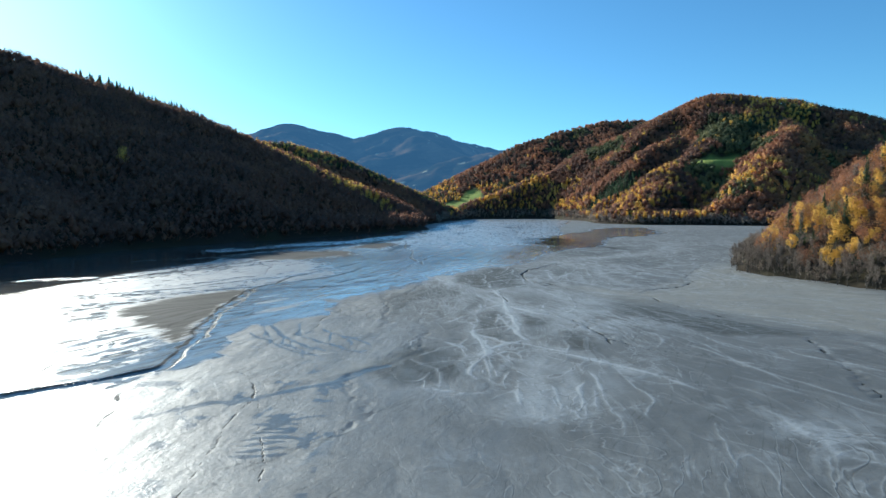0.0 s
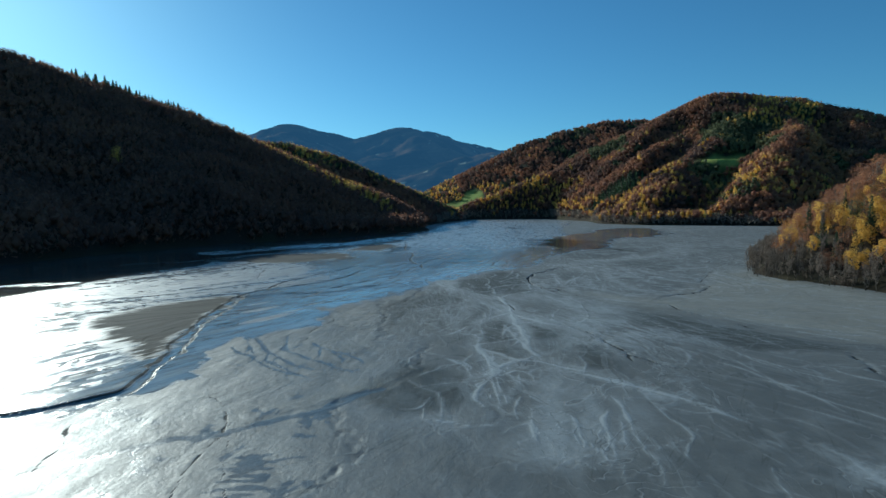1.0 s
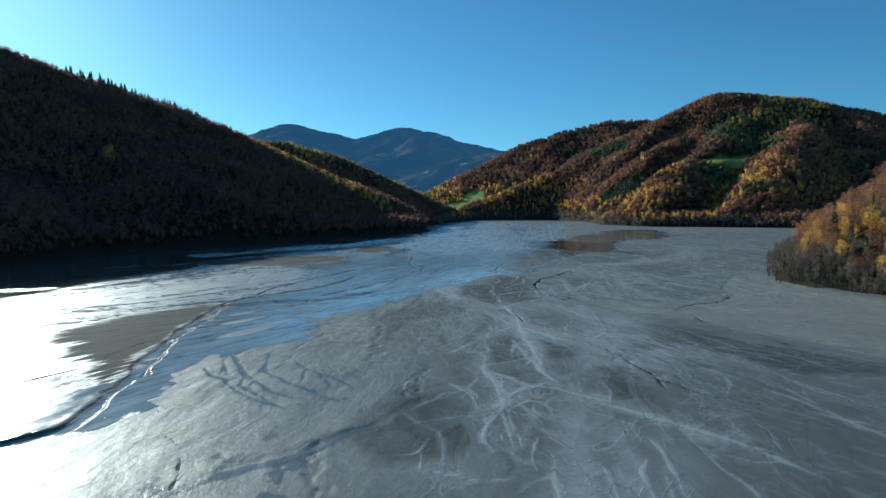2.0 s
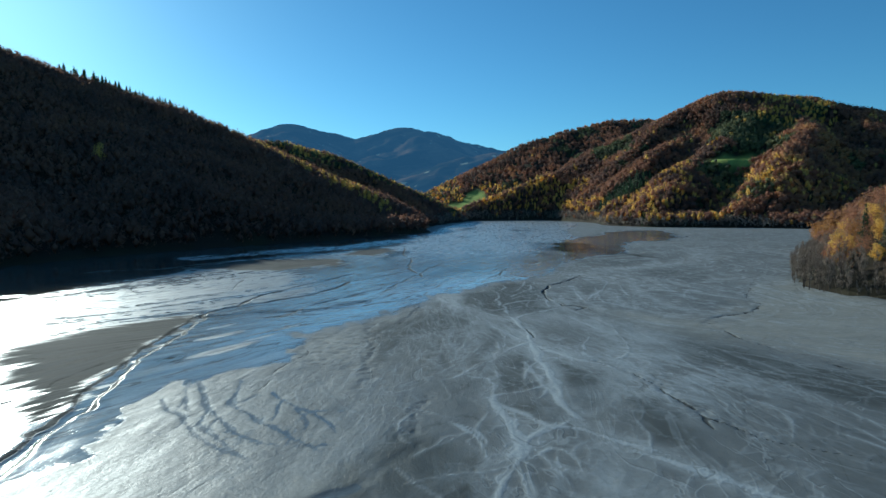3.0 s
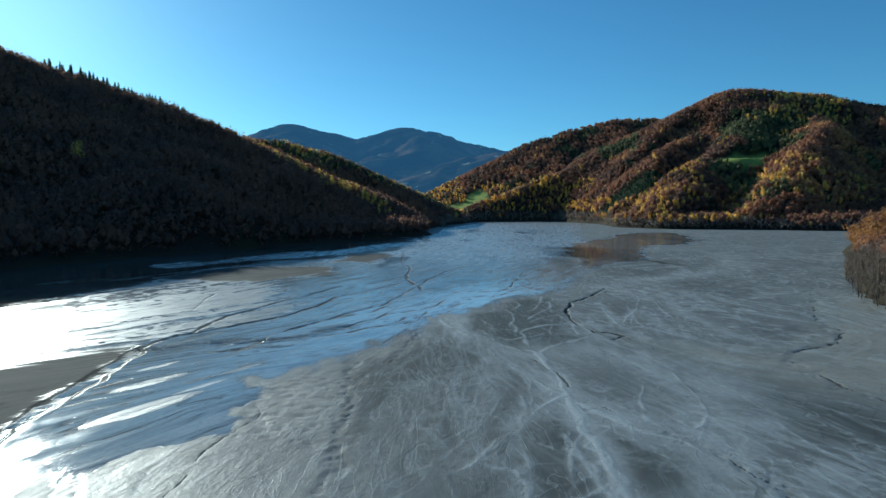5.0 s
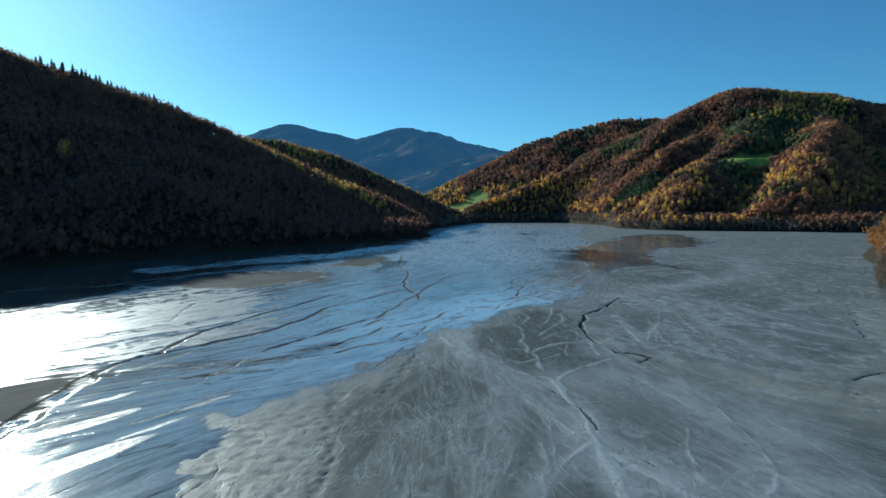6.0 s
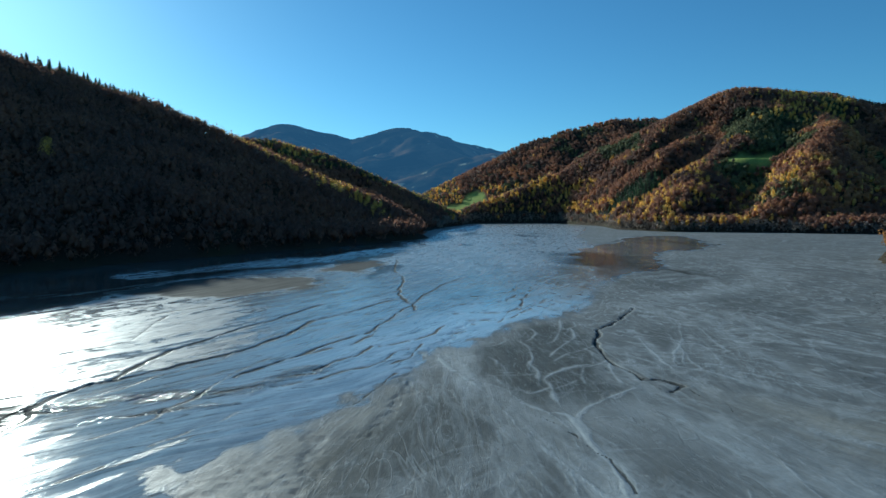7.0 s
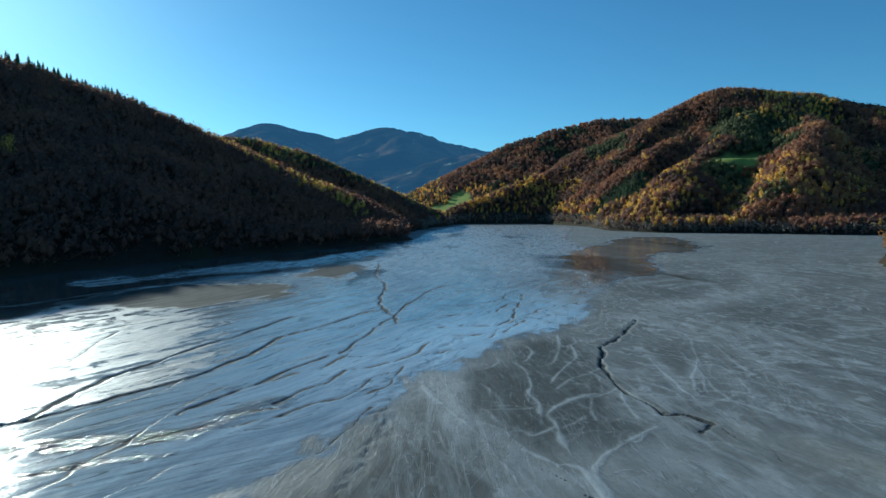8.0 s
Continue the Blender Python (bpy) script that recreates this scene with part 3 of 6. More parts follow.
channel(0.6, 0.2, 1, [(-54.4, 195.7), (-51.5, 197.6), (-48.9, 201.8), (-46.1, 206.6), (-43.9, 210.5), (-41.1, 213.9), (-38.3, 218), (-36, 225), (-33.9, 231), (-32.6, 237.7), (-31.7, 248.2), (-26.2, 257), (-20.3, 271.1), (-14.7, 280.9)])
channel(0.55, 0.2, 1, [(-52.2, 197.6), (-52.7, 203.2), (-52.5, 209.6), (-52.1, 218.7), (-49.9, 225.8), (-47.8, 232.6), (-45.3, 239.9), (-41.3, 248.8), (-38.6, 261.2), (-34.4, 272)])
channel(0.4, 0.2, 1, [(-33.9, 199.9), (-30.3, 207.1), (-26.9, 212.6), (-24.9, 218.9), (-20.7, 226.1), (-17.6, 232.2), (-14.7, 244.3), (-12.7, 256.1), (-9.2, 274.4), (-3.8, 304), (1.7, 323.4), (8, 338.5)])
channel(0.32, 0.12, 1, [(-25.6, 214), (-22.2, 218.8), (-18.1, 222.1), (-15.8, 234.3)])
channel(0.38, 0.14, 1, [(-20.1, 198.2), (-17.3, 202.6), (-13.8, 204.9), (-11, 208.8), (-10.7, 214.8), (-7.4, 218)])
channel(0.36, 0.14, 1, [(-22, 202.8), (-19.9, 207.9), (-17.4, 212.1), (-15, 220.1), (-11.4, 221.7), (-6.8, 225.3), (-2.9, 231.3), (-0.8, 240.8), (2.7, 243.2)])
channel(0.5, 0.14, 0.9, [(1.1, 287.4), (10.4, 285.7), (19.2, 294.3), (24.3, 308)])
channel(0.5, 0.14, 0.9, [(3.2, 309.6), (16.6, 320.7), (27.1, 328.8)])
channel(0.45, 0.14, 0.95, [(-2, 265.2), (5.1, 270.9), (17, 276), (20.9, 288.9)])
channel(0.45, 0.14, 0.95, [(-0.7, 254.1), (8.3, 257.4), (14.8, 257), (19.4, 266.8), (22.9, 281), (28.7, 307.6)])
channel(0.45, 0.14, 0.95, [(4, 245.4), (10, 247.3), (14.9, 248.2), (18.5, 256.1), (23, 268.1)])
channel(0.3, 0.1, 1, [(-10.7, 206.1), (-7, 211.5), (-4.7, 221.4)])
channel(0.3, 0.1, 1, [(-27.5, 198.5), (-22.9, 200.5), (-19.4, 201.5)])
channel(0.3, 0.1, 1, [(-28.7, 245.2), (-20.8, 239.5), (-15.3, 250.1)])
channel(0.2, 0.1, 1, [(-13.6, 185.9), (-10.7, 192.6), (-8.7, 201)])
# the smooth strip, the forks and the dents of the near flat
channel(0.8, 0.06, 1.0, [(-46, 69), (-37, 74.6), (-33, 77.7), (-28.7, 81), (-23.7, 84.8), (-20, 88.2), (-14.5, 92.4), (-8.4, 98.4), (-3, 108)])
channel(0.17, 0.10, 0.95, [(-42, 101), (-32, 96.5), (-27.8, 91.6), (-25.2, 86.3), (-24.6, 82.6), (-24.9, 76), (-25, 72), (-24, 67), (-23, 58), (-22.5, 52)])
channel(0.15, 0.09, 0.9, [(-43.2, 86.3), (-40.3, 79), (-38.9, 74.3), (-39.2, 72)])
channel(0.14, 0.08, 0.9, [(-24, 84), (-22, 75.5), (-18.3, 65.6), (-15.3, 54)])
dents(0.9, 2.2, [(-14, 93), (-13.3, 86), (-12, 81.5), (-10.3, 79), (-9.3, 76.7), (-10.3, 72), (-11.7, 71)])
# dark rills that branch through the silvery flat
damp_rill(0.5, [(-29.8, 132.4), (-28.5, 125.6), (-27.9, 121.7), (-25.7, 119), (-22.5, 115), (-20.8, 113.5), (-18.5, 111.4), (-16.9, 109.4), (-14.8, 107.5), (-12.2, 105.2)])
damp_rill(0.5, [(-36.6, 132.5), (-33, 125.7), (-30.6, 120.9), (-27.6, 116.6), (-25.5, 113.6), (-23.3, 110.8), (-19.9, 108.8), (-17.7, 107)])
damp_rill(0.45, [(-37.5, 123.8), (-34.6, 119.2), (-31.8, 116.7), (-30.1, 113.6), (-26.6, 109.5), (-24, 107.1), (-21.1, 104.8), (-19.6, 103.5)])
damp_rill(0.35, [(-29.9, 120), (-28.4, 113.6), (-25, 109.5), (-21.8, 105.4)])
damp_rill(0.35, [(-24.6, 127.7), (-21.1, 122.5), (-17.6, 118.9), (-15, 118.8), (-12.4, 118)])
damp_rill(0.25, [(-27.9, 121.7), (-26.4, 122.6), (-25, 126.6)])
damp_rill(0.25, [(-21.7, 114.2), (-22.4, 116.5), (-23.6, 117.3)])
damp_rill(0.3, [(-35.1, 125.8), (-32.1, 118.3)])
damp_rill(0.3, [(-33.6, 111.6), (-30.6, 110)])
damp_rill(0.3, [(-31.7, 109), (-30.9, 106), (-30.1, 103.7)])
damp_rill(0.25, [(-25.5, 113.6), (-23.2, 112.8), (-21.7, 113.5)])
damp_rill(0.3, [(-37.4, 132.5), (-34.4, 122.8), (-33.5, 118.3)])
damp_rill(0.3, [(-17.6, 118.9), (-14.2, 114.8), (-12.5, 110.6)])
damp_rill(0.25, [(-22, 123.5), (-21.1, 118.1), (-21, 114.9)])
damp_rill(0.3, [(-19, 119.8), (-16.6, 114.9), (-16.5, 111.3)])
damp_rill(0.25, [(-27.6, 116.6), (-27.2, 113.6), (-25.2, 110.8)])
# broad spills of the fan
wash(2, 0.8, [(1.2, 198.1), (4, 188.3), (7.7, 180.1), (10.5, 171), (13.2, 165.3), (14.6, 158.9), (15.4, 153.4), (17.3, 148.7), (19.1, 144.7)])
wash(1.2, 0.6, [(4.6, 185.4), (5.9, 175.4), (5.6, 165.5), (3.9, 157.6), (2.7, 149), (1.5, 144)])
wash(1.0, 0.6, [(7.4, 177.7), (7.4, 165.4), (5.9, 157.6), (4.3, 151.2)])
wash(1.1, 0.65, [(9.6, 169.1), (11.2, 160.4), (10.4, 153.5), (7.9, 146.8), (6, 143)])
wash(1.3, 0.7, [(13.2, 154.7), (10.3, 149.9), (7.7, 145.8)])
wash(1.4, 0.7, [(15, 152.2), (14.3, 147.7), (13.9, 142.9)])
wash(4, 0.6, [(23.6, 182.3), (27, 179.6), (31.4, 174.8), (31.3, 166.8), (31.1, 158.6), (30.5, 153.2), (29.4, 146.5)])
wash(1.4, 0.6, [(58.9, 240.9), (55.2, 212.7), (54.3, 193.2), (58.8, 184.1), (63, 178.8)])
wash(1.2, 0.55, [(46.7, 222.9), (43.9, 196.9), (47.3, 187.2), (50.2, 179.1)])
wash(1.6, 0.55, [(68.6, 255.8), (67.5, 227.9), (73.7, 212), (80.5, 203.3)])
wash(2.2, 0.5, [(69.9, 328.2), (96.3, 345), (94.8, 318.3), (74.3, 279.7), (63.5, 269.8)])
wash(2.4, 0.5, [(45.9, 265.8), (52.3, 252.4), (59.1, 244.5), (61.2, 228.1)])
wash(1.6, 0.55, [(156.4, 417.7), (135.3, 352.7), (120.9, 324.9), (101.5, 310.2)])
wash(4, 0.5, [(58.7, 276), (72, 285), (88.8, 295), (102.3, 306.8), (121.3, 337.2), (144.5, 393.3)])
wash(2.5, 0.5, [(48.3, 263.8), (55.4, 267.4), (69.3, 275.3)])
wash(1.0, 0.7, [(62, 259), (63.7, 242.3), (63.7, 226.9), (63.8, 214.8), (66, 208)])
wash(1.0, 0.65, [(71.7, 251.2), (73.5, 233.5), (76.4, 219.8)])
wash(0.9, 0.65, [(59.3, 239.7), (57.3, 225), (53.7, 210.2)])
wash(0.9, 0.7, [(38.9, 233.1), (38.5, 226.1), (37.1, 214.5), (35.7, 206.6)])
wash(0.8, 0.6, [(45.5, 223.6), (40.1, 212.6)])
wash(1.2, 0.6, [(92.7, 260.8), (91.9, 253.4), (90.6, 246.8)])
wash(1.6, 0.5, [(42.4, 256.7), (47, 260), (50.4, 254.4), (55.8, 257.6)])
wash(1.2, 0.6, [(77.8, 316), (92.4, 326.5), (100.3, 334.4)])
wash(1.2, 0.6, [(71.8, 332.5), (75.4, 319.9), (84.4, 327.2)])
wash(2.2, 0.8, [(-3.2, 215.7), (-0.2, 206.1), (3.7, 193.6), (6.9, 181.6), (9.5, 171), (12, 163.4), (14.6, 156.7), (15.3, 151.9)])
wash(1.6, 0.7, [(15.3, 154.6), (15, 147.2), (14.7, 140.8), (14.9, 135.1), (14.7, 130.2), (14.5, 125.8), (14.3, 121.8), (15, 119.1)])
wash(1.2, 0.6, [(5.7, 131.6), (6.1, 128.1), (5.4, 123.9), (5.7, 120.2), (6.3, 116.8), (6.7, 113), (7, 109), (7.2, 106.6), (6.4, 103.4)])
wash(1.4, 0.55, [(12.1, 117.5), (13.8, 114.3), (16.3, 110.8), (18.1, 107.8), (19.9, 105.8), (21.8, 103.2)])
wash(5, 0.55, [(25.1, 182.3), (28.9, 173.1), (34.7, 170.2), (37.8, 160.3), (36.2, 148.4)])
wash(3, 0.5, [(34.5, 148.4), (27.6, 136.2), (22.3, 128.9), (17.1, 122.7)])
wash(2.2, 0.85, [(3.9, 243.2), (2.5, 217.4), (1.6, 200.5), (3.7, 191.9), (5.2, 186.6), (6.7, 183.4), (10.2, 179.7), (13.2, 177.7)])
wash(2, 0.7, [(3.9, 194.9), (6.3, 190.9), (8.1, 184.9), (10.2, 179.7), (12.9, 176.5), (14.2, 173.5)])
wash(4, 0.5, [(17.3, 184.4), (19.1, 178.7), (22.1, 174.9)])
wash(1.3, 0.6, [(14.1, 114.9), (18.1, 118), (22.3, 125.2), (26.3, 133.5)])
wash(1.5, 0.7, [(16.8, 107.5), (14.9, 100.3), (12.5, 95.2), (11.9, 89), (11.9, 84.5), (11.3, 79.4), (11, 74.9)])
wash(1.2, 0.6, [(17.3, 104.9), (17.2, 94.1), (16.6, 87.3), (13.7, 80.5), (11.5, 74.8)])
wash(1.4, 0.7, [(16, 107.6), (19.6, 103.7), (21.9, 101.2), (25.3, 96.9), (27.7, 92.9)])
# the fan of pale water and its forks
rivulet(0.4, 0.9, 2, [(-3.2, 215.7), (0.5, 201.7), (4.8, 189.8), (7.7, 176.7), (10.3, 167.4), (12.6, 160.2), (15, 155.9)])
rivulet(0.28, 1, 1, [(11.7, 181.5), (14.4, 179.5), (15.1, 170.9), (15.6, 163.3), (15.4, 155.8), (16.5, 150.7), (18.1, 147.1), (19.9, 143.7), (21.7, 140.6), (24.4, 138.5), (25.3, 134.9)])
rivulet(0.5, 0.95, 3, [(15.3, 154.6), (15, 147.2), (14.7, 140.8), (14.9, 135.1), (14.7, 130.2), (14.5, 125.8), (14.3, 121.8), (14.9, 120)])
rivulet(0.3, 0.8, 1, [(13.9, 140.8), (12, 136.6), (10.9, 131.5), (10.7, 128)])
rivulet(0.35, 0.8, 1, [(14.7, 130.2), (11.6, 126.9), (8.2, 125.3), (5.4, 123.9), (3.2, 122.1)])
rivulet(0.3, 0.8, 1, [(14.7, 130.2), (12.6, 123.8), (11.4, 121.9)])
rivulet(0.35, 0.95, 2, [(15.4, 155.8), (11.4, 150.9), (8.6, 145.7), (7, 142.5), (5.2, 141), (3.4, 136.8), (1.7, 133.6), (-0.2, 131.7), (-1.7, 131)])
rivulet(0.3, 0.8, 1, [(9, 149.1), (9.1, 154.8), (8.1, 160.3), (7, 166)])
rivulet(0.25, 0.8, 1, [(7, 142.5), (7, 136.7), (7.1, 132.8), (6.6, 129.2)])
rivulet(0.45, 0.9, 3, [(2.5, 134.1), (3.9, 132.8), (5.7, 131.6), (6.1, 128.1), (5.4, 123.9), (5.7, 120.2), (6.3, 116.8), (6.7, 113), (7, 109), (7.2, 106.6), (6.4, 103.4)])
rivulet(0.45, 0.85, 2, [(5.4, 121.1), (7.9, 117.6), (9.9, 115.2), (11.2, 112.9), (13.8, 111.8), (15.9, 109.5), (18, 107.6), (19.9, 105.8), (22, 103.7)])
rivulet(0.4, 0.8, 2, [(11.2, 112.9), (9.1, 110.2), (7.3, 107.8), (5.6, 104.4)])
rivulet(0.2, 0.75, 1, [(7, 166), (3.6, 161.4), (0.5, 157.1), (-2.4, 153.2), (-4.6, 149.5), (-5.1, 141.3)])
rivulet(0.2, 0.75, 1, [(6.3, 163.6), (3.3, 155), (1.7, 147.6), (1.1, 142.6)])
rivulet(0.2, 0.75, 1, [(5.9, 166), (2.7, 163.7), (-0.5, 159.3), (-3.4, 155.2)])
rivulet(0.2, 0.75, 1, [(5, 168.6), (0.6, 166.2), (-2.5, 164.8), (-5, 160.7), (-7, 155.3), (-6.3, 147.8), (-5.2, 142.8)])
rivulet(0.2, 0.75, 1, [(7.5, 159), (4.9, 149.2), (2.9, 144.2), (0.2, 138.2), (-2.1, 134.2)])
rivulet(0.2, 0.75, 1, [(11.2, 165.8), (10.7, 156.8), (9.4, 149.1)])
rivulet(0.2, 0.75, 1, [(5.1, 171.2), (0.7, 170.3), (-3.6, 166.3), (-6.7, 164)])
rivulet(0.2, 0.75, 1, [(4.1, 142.6), (1, 139.1), (-1.8, 134.2), (-4.3, 131.8), (-7, 128.4)])
rivulet(0.2, 0.75, 1, [(2, 144.2), (-0.6, 140.3), (-3, 136.9)])
rivulet(0.25, 0.8, 1, [(34.7, 175.8), (33.2, 165.1), (32.4, 156.2), (30.9, 148.5), (28, 143.5), (25.2, 141.4), (23.3, 143.7), (22.2, 146)])
rivulet(0.22, 0.7, 1, [(27, 160.7), (23.3, 148.7), (22.9, 143.7)])
rivulet(0.3, 0.6, 2, [(-0.1, 114.6), (1.6, 113.1), (2.9, 111), (3.5, 108.4), (3.2, 106.7)])
rivulet(0.22, 0.6, 1, [(-4.4, 117.8), (-5.9, 113.2), (-4.6, 111.1)])
rivulet(0.25, 0.6, 1, [(-1.4, 131.7), (0, 125), (-0.7, 122.1)])
rivulet(0.25, 0.6, 1, [(19.1, 117.4), (19.1, 114.2), (20, 112.8), (19.6, 110.1), (19.8, 107.6)])
rivulet(0.25, 0.6, 1, [(20.5, 114.2), (21.1, 112.8), (20.9, 110.7), (20.4, 108.5)])
rivulet(0.25, 0.5, 1, [(10, 106.6), (11.2, 105.4), (11.7, 103.3)])
rivulet(0.28, 0.5, 2, [(37.1, 148.4), (38, 133.3), (41.4, 125.8), (44.5, 122.2), (47.6, 118.5)])
rivulet(0.28, 0.5, 2, [(37.8, 160.3), (39.2, 144.9), (43, 138.6), (47.7, 133.1), (53.8, 127.1)])
rivulet(0.28, 0.5, 2, [(34.2, 138.8), (36.3, 129.7), (38, 122.3), (39.4, 117), (38.3, 112.5)])
rivulet(0.28, 0.5, 2, [(37.4, 165), (42.9, 158), (46.8, 148.1), (51.1, 142.9), (58, 132.9)])
rivulet(0.28, 0.5, 2, [(44.1, 130.7), (48.2, 127.9), (52.3, 125)])
rivulet(0.28, 0.5, 2, [(33.5, 133.4), (34.7, 126.4), (35.8, 120.5)])
rivulet(0.22, 0.9, 1, [(-0.2, 208.3), (-0.3, 202.5), (0, 198.7)])
rivulet(0.22, 0.85, 1, [(11.1, 235.1), (14.7, 237.3), (17.8, 236.2), (17.8, 230.1), (15.3, 224), (13.3, 224.1)])
rivulet(0.25, 0.9, 1, [(13.3, 224.1), (14.9, 218.5), (14.4, 210.4), (13.3, 206.2), (13.8, 202.3), (13.1, 196.5), (12.9, 193.4)])
rivulet(0.32, 0.95, 2, [(23.2, 205.1), (21.4, 204.4), (18.4, 202), (16, 199.7), (14.2, 196.5), (14.4, 192.4), (13.9, 188.7), (14, 186.2), (13.9, 183.1)])
rivulet(0.28, 0.85, 1, [(14.4, 192.4), (12.7, 190.6), (11.2, 189.7), (10.1, 191.6)])
rivulet(0.22, 0.8, 1, [(27.5, 208.2), (23, 204.3), (20.3, 203.2)])
rivulet(0.25, 0.85, 1, [(26.7, 236.6), (25.6, 227.5), (21.8, 219.9), (19.2, 214.8), (17.4, 210.2)])
rivulet(0.25, 0.85, 1, [(28.3, 219.5), (23.3, 214.6), (20.3, 211.6), (17.6, 207.3)])
rivulet(0.2, 0.8, 1, [(21.9, 203.1), (20.4, 198.4), (19.7, 194.1)])
rivulet(0.2, 0.8, 1, [(26.5, 205.5), (25.5, 199.3), (25.4, 194.8), (26.4, 191.8)])
rivulet(0.3, 0.9, 2, [(26.4, 191.8), (23, 188.3), (20.6, 186.7), (18.3, 184.4), (16.7, 182.2), (15.4, 178.8), (15.6, 176.3), (15.7, 174)])
rivulet(0.3, 0.8, 1, [(4.9, 199.1), (6.7, 198.4), (7.4, 194.7), (7.9, 192.7)])
rivulet(0.3, 0.9, 2, [(2.9, 196), (5.3, 194.8), (7.2, 192.7), (8.4, 189), (10, 184.8), (11.8, 181.7), (13.3, 178.3), (13.8, 175.8)])
rivulet(0.2, 0.8, 1, [(7, 218.9), (9.5, 220.6), (12.1, 226.2)])
rivulet(0.2, 0.7, 1, [(6.7, 210.8), (7.8, 207.8), (7.5, 203.8)])
rivulet(0.25, 0.8, 1, [(26.3, 247.4), (24, 234.3), (20.7, 223.7), (18, 220.1)])
rivulet(0.25, 0.8, 1, [(15.2, 191.4), (17.3, 194.2), (19.2, 196.2)])
rivulet(0.25, 0.6, 1, [(38.6, 226.8), (37.2, 219), (36.4, 209.2), (35.8, 201.1)])
rivulet(0.25, 0.6, 1, [(51.7, 240.2), (45.3, 222.3), (39.8, 212.1), (37.3, 203.6)])
rivulet(0.25, 0.6, 1, [(40.8, 235.8), (45.1, 238), (50.6, 240.3)])
rivulet(0.25, 0.6, 1, [(42.5, 228.7), (44.9, 222.4), (47.9, 218.4), (45.8, 205.9)])
rivulet(0.25, 0.6, 1, [(55.1, 240), (51.6, 222), (50.7, 211.5), (53.1, 205.5)])
rivulet(0.25, 0.6, 1, [(57, 234.8), (56.4, 221.7), (58.7, 214.3), (61.5, 207.9)])
rivulet(0.25, 0.6, 1, [(66.5, 251), (66.7, 234.2), (65.9, 221.2), (65, 204.9)])
rivulet(0.25, 0.6, 1, [(42.6, 215.2), (40.5, 203.4), (41.3, 196.2)])
rivulet(0.25, 0.6, 1, [(66.1, 229.5), (65.9, 221.2), (68.1, 217.3)])
rivulet(0.25, 0.6, 1, [(46.4, 266.5), (53.2, 266), (56.9, 258.4), (55.1, 240)])
rivulet(0.25, 0.6, 1, [(54.8, 278.7), (61.1, 275.5), (65.8, 269.2), (62.8, 251.2)])
rivulet(0.25, 0.6, 1, [(58.9, 305.2), (59.7, 288.1), (71.2, 292.6)])
rivulet(0.25, 0.6, 1, [(83.6, 332), (90, 323.5), (105, 330.1)])
rivulet(0.25, 0.6, 1, [(70.8, 264.8), (76.2, 257.1), (77.4, 238.7), (77.1, 220.5)])
rivulet(0.25, 0.6, 1, [(80.2, 264.2), (84.7, 249.8), (86.7, 233)])
rivulet(0.25, 0.6, 1, [(68.8, 221), (64, 207.8), (63.1, 202.3)])
rivulet(0.25, 0.6, 1, [(45.4, 230.7), (42.6, 215.2), (39.3, 206.2)])
rivulet(0.25, 0.6, 1, [(47, 246.1), (45.4, 255.7), (40.5, 246.5)])
rivulet(0.45, 0.9, 3, [(12, 141.4), (12.9, 131.7), (13.7, 123.5), (14.4, 116.5), (15.9, 113.3)])
rivulet(0.3, 0.9, 2, [(14.1, 114.9), (11.2, 111.9), (8.4, 109.1), (6.9, 105.2), (5.5, 101.6), (4.2, 98.4), (3.8, 94.4), (4.5, 90)])
rivulet(0.22, 0.8, 1, [(7, 102.8), (7, 96.3), (7.3, 92.1)])
rivulet(0.22, 0.8, 1, [(7.5, 104), (10.4, 106.4), (11.7, 105.1), (12.1, 100.3)])
rivulet(0.2, 0.7, 1, [(6.3, 102.8), (6.5, 94.3), (6.3, 90.8)])
rivulet(0.4, 0.8, 3, [(17.2, 106.2), (22, 101.7), (25.5, 97.5), (29.4, 92.5), (30.7, 89.9), (32.1, 86.7), (33.5, 84.1)])
rivulet(0.25, 0.7, 1, [(18.8, 88.8), (17.6, 85.8), (17.1, 82.4), (16.9, 79.9), (16.5, 77), (15.9, 74.8)])
rivulet(0.25, 0.65, 1, [(21, 94), (20.6, 88.8), (20.2, 84.3), (19.6, 80.4), (19.6, 77)])
rivulet(0.25, 0.65, 1, [(25.1, 91.2), (25, 86.4), (25.7, 82.9), (25.6, 80.3), (24.2, 78), (22.7, 74.7)])
rivulet(0.2, 0.6, 1, [(26.5, 82.2), (26.1, 80.3), (25.9, 78.5)])
rivulet(0.2, 0.55, 1, [(20.5, 76.8), (23.3, 78.6), (25.3, 79.7)])
rivulet(0.22, 0.6, 1, [(32.5, 79.6), (33.2, 76.8), (33.8, 74.7)])
rivulet(0.25, 0.8, 1, [(-0.2, 114.3), (2.2, 110.7), (3.2, 106.6), (3.2, 102.9)])
rivulet(0.25, 0.65, 1, [(-12.8, 121.7), (-8.2, 120.5), (-3.6, 118.6), (0.7, 115.2)])
rivulet(0.25, 0.65, 1, [(-20.5, 135.1), (-13.5, 120.6), (-7.8, 115.5), (-1.9, 114.4)])
rivulet(0.28, 0.7, 2, [(-2.7, 86.6), (0.2, 85.1), (2.9, 84), (5.7, 84.6)])
rivulet(0.22, 0.6, 1, [(-1.3, 96.4), (-0.7, 90.9), (-1, 85.4)])
rivulet(0.22, 0.6, 1, [(-5.3, 101.9), (-3.4, 99), (-1.7, 96.4)])
rivulet(0.22, 0.6, 1, [(-5.8, 89.7), (-3.4, 90.1), (-2, 94.5)])
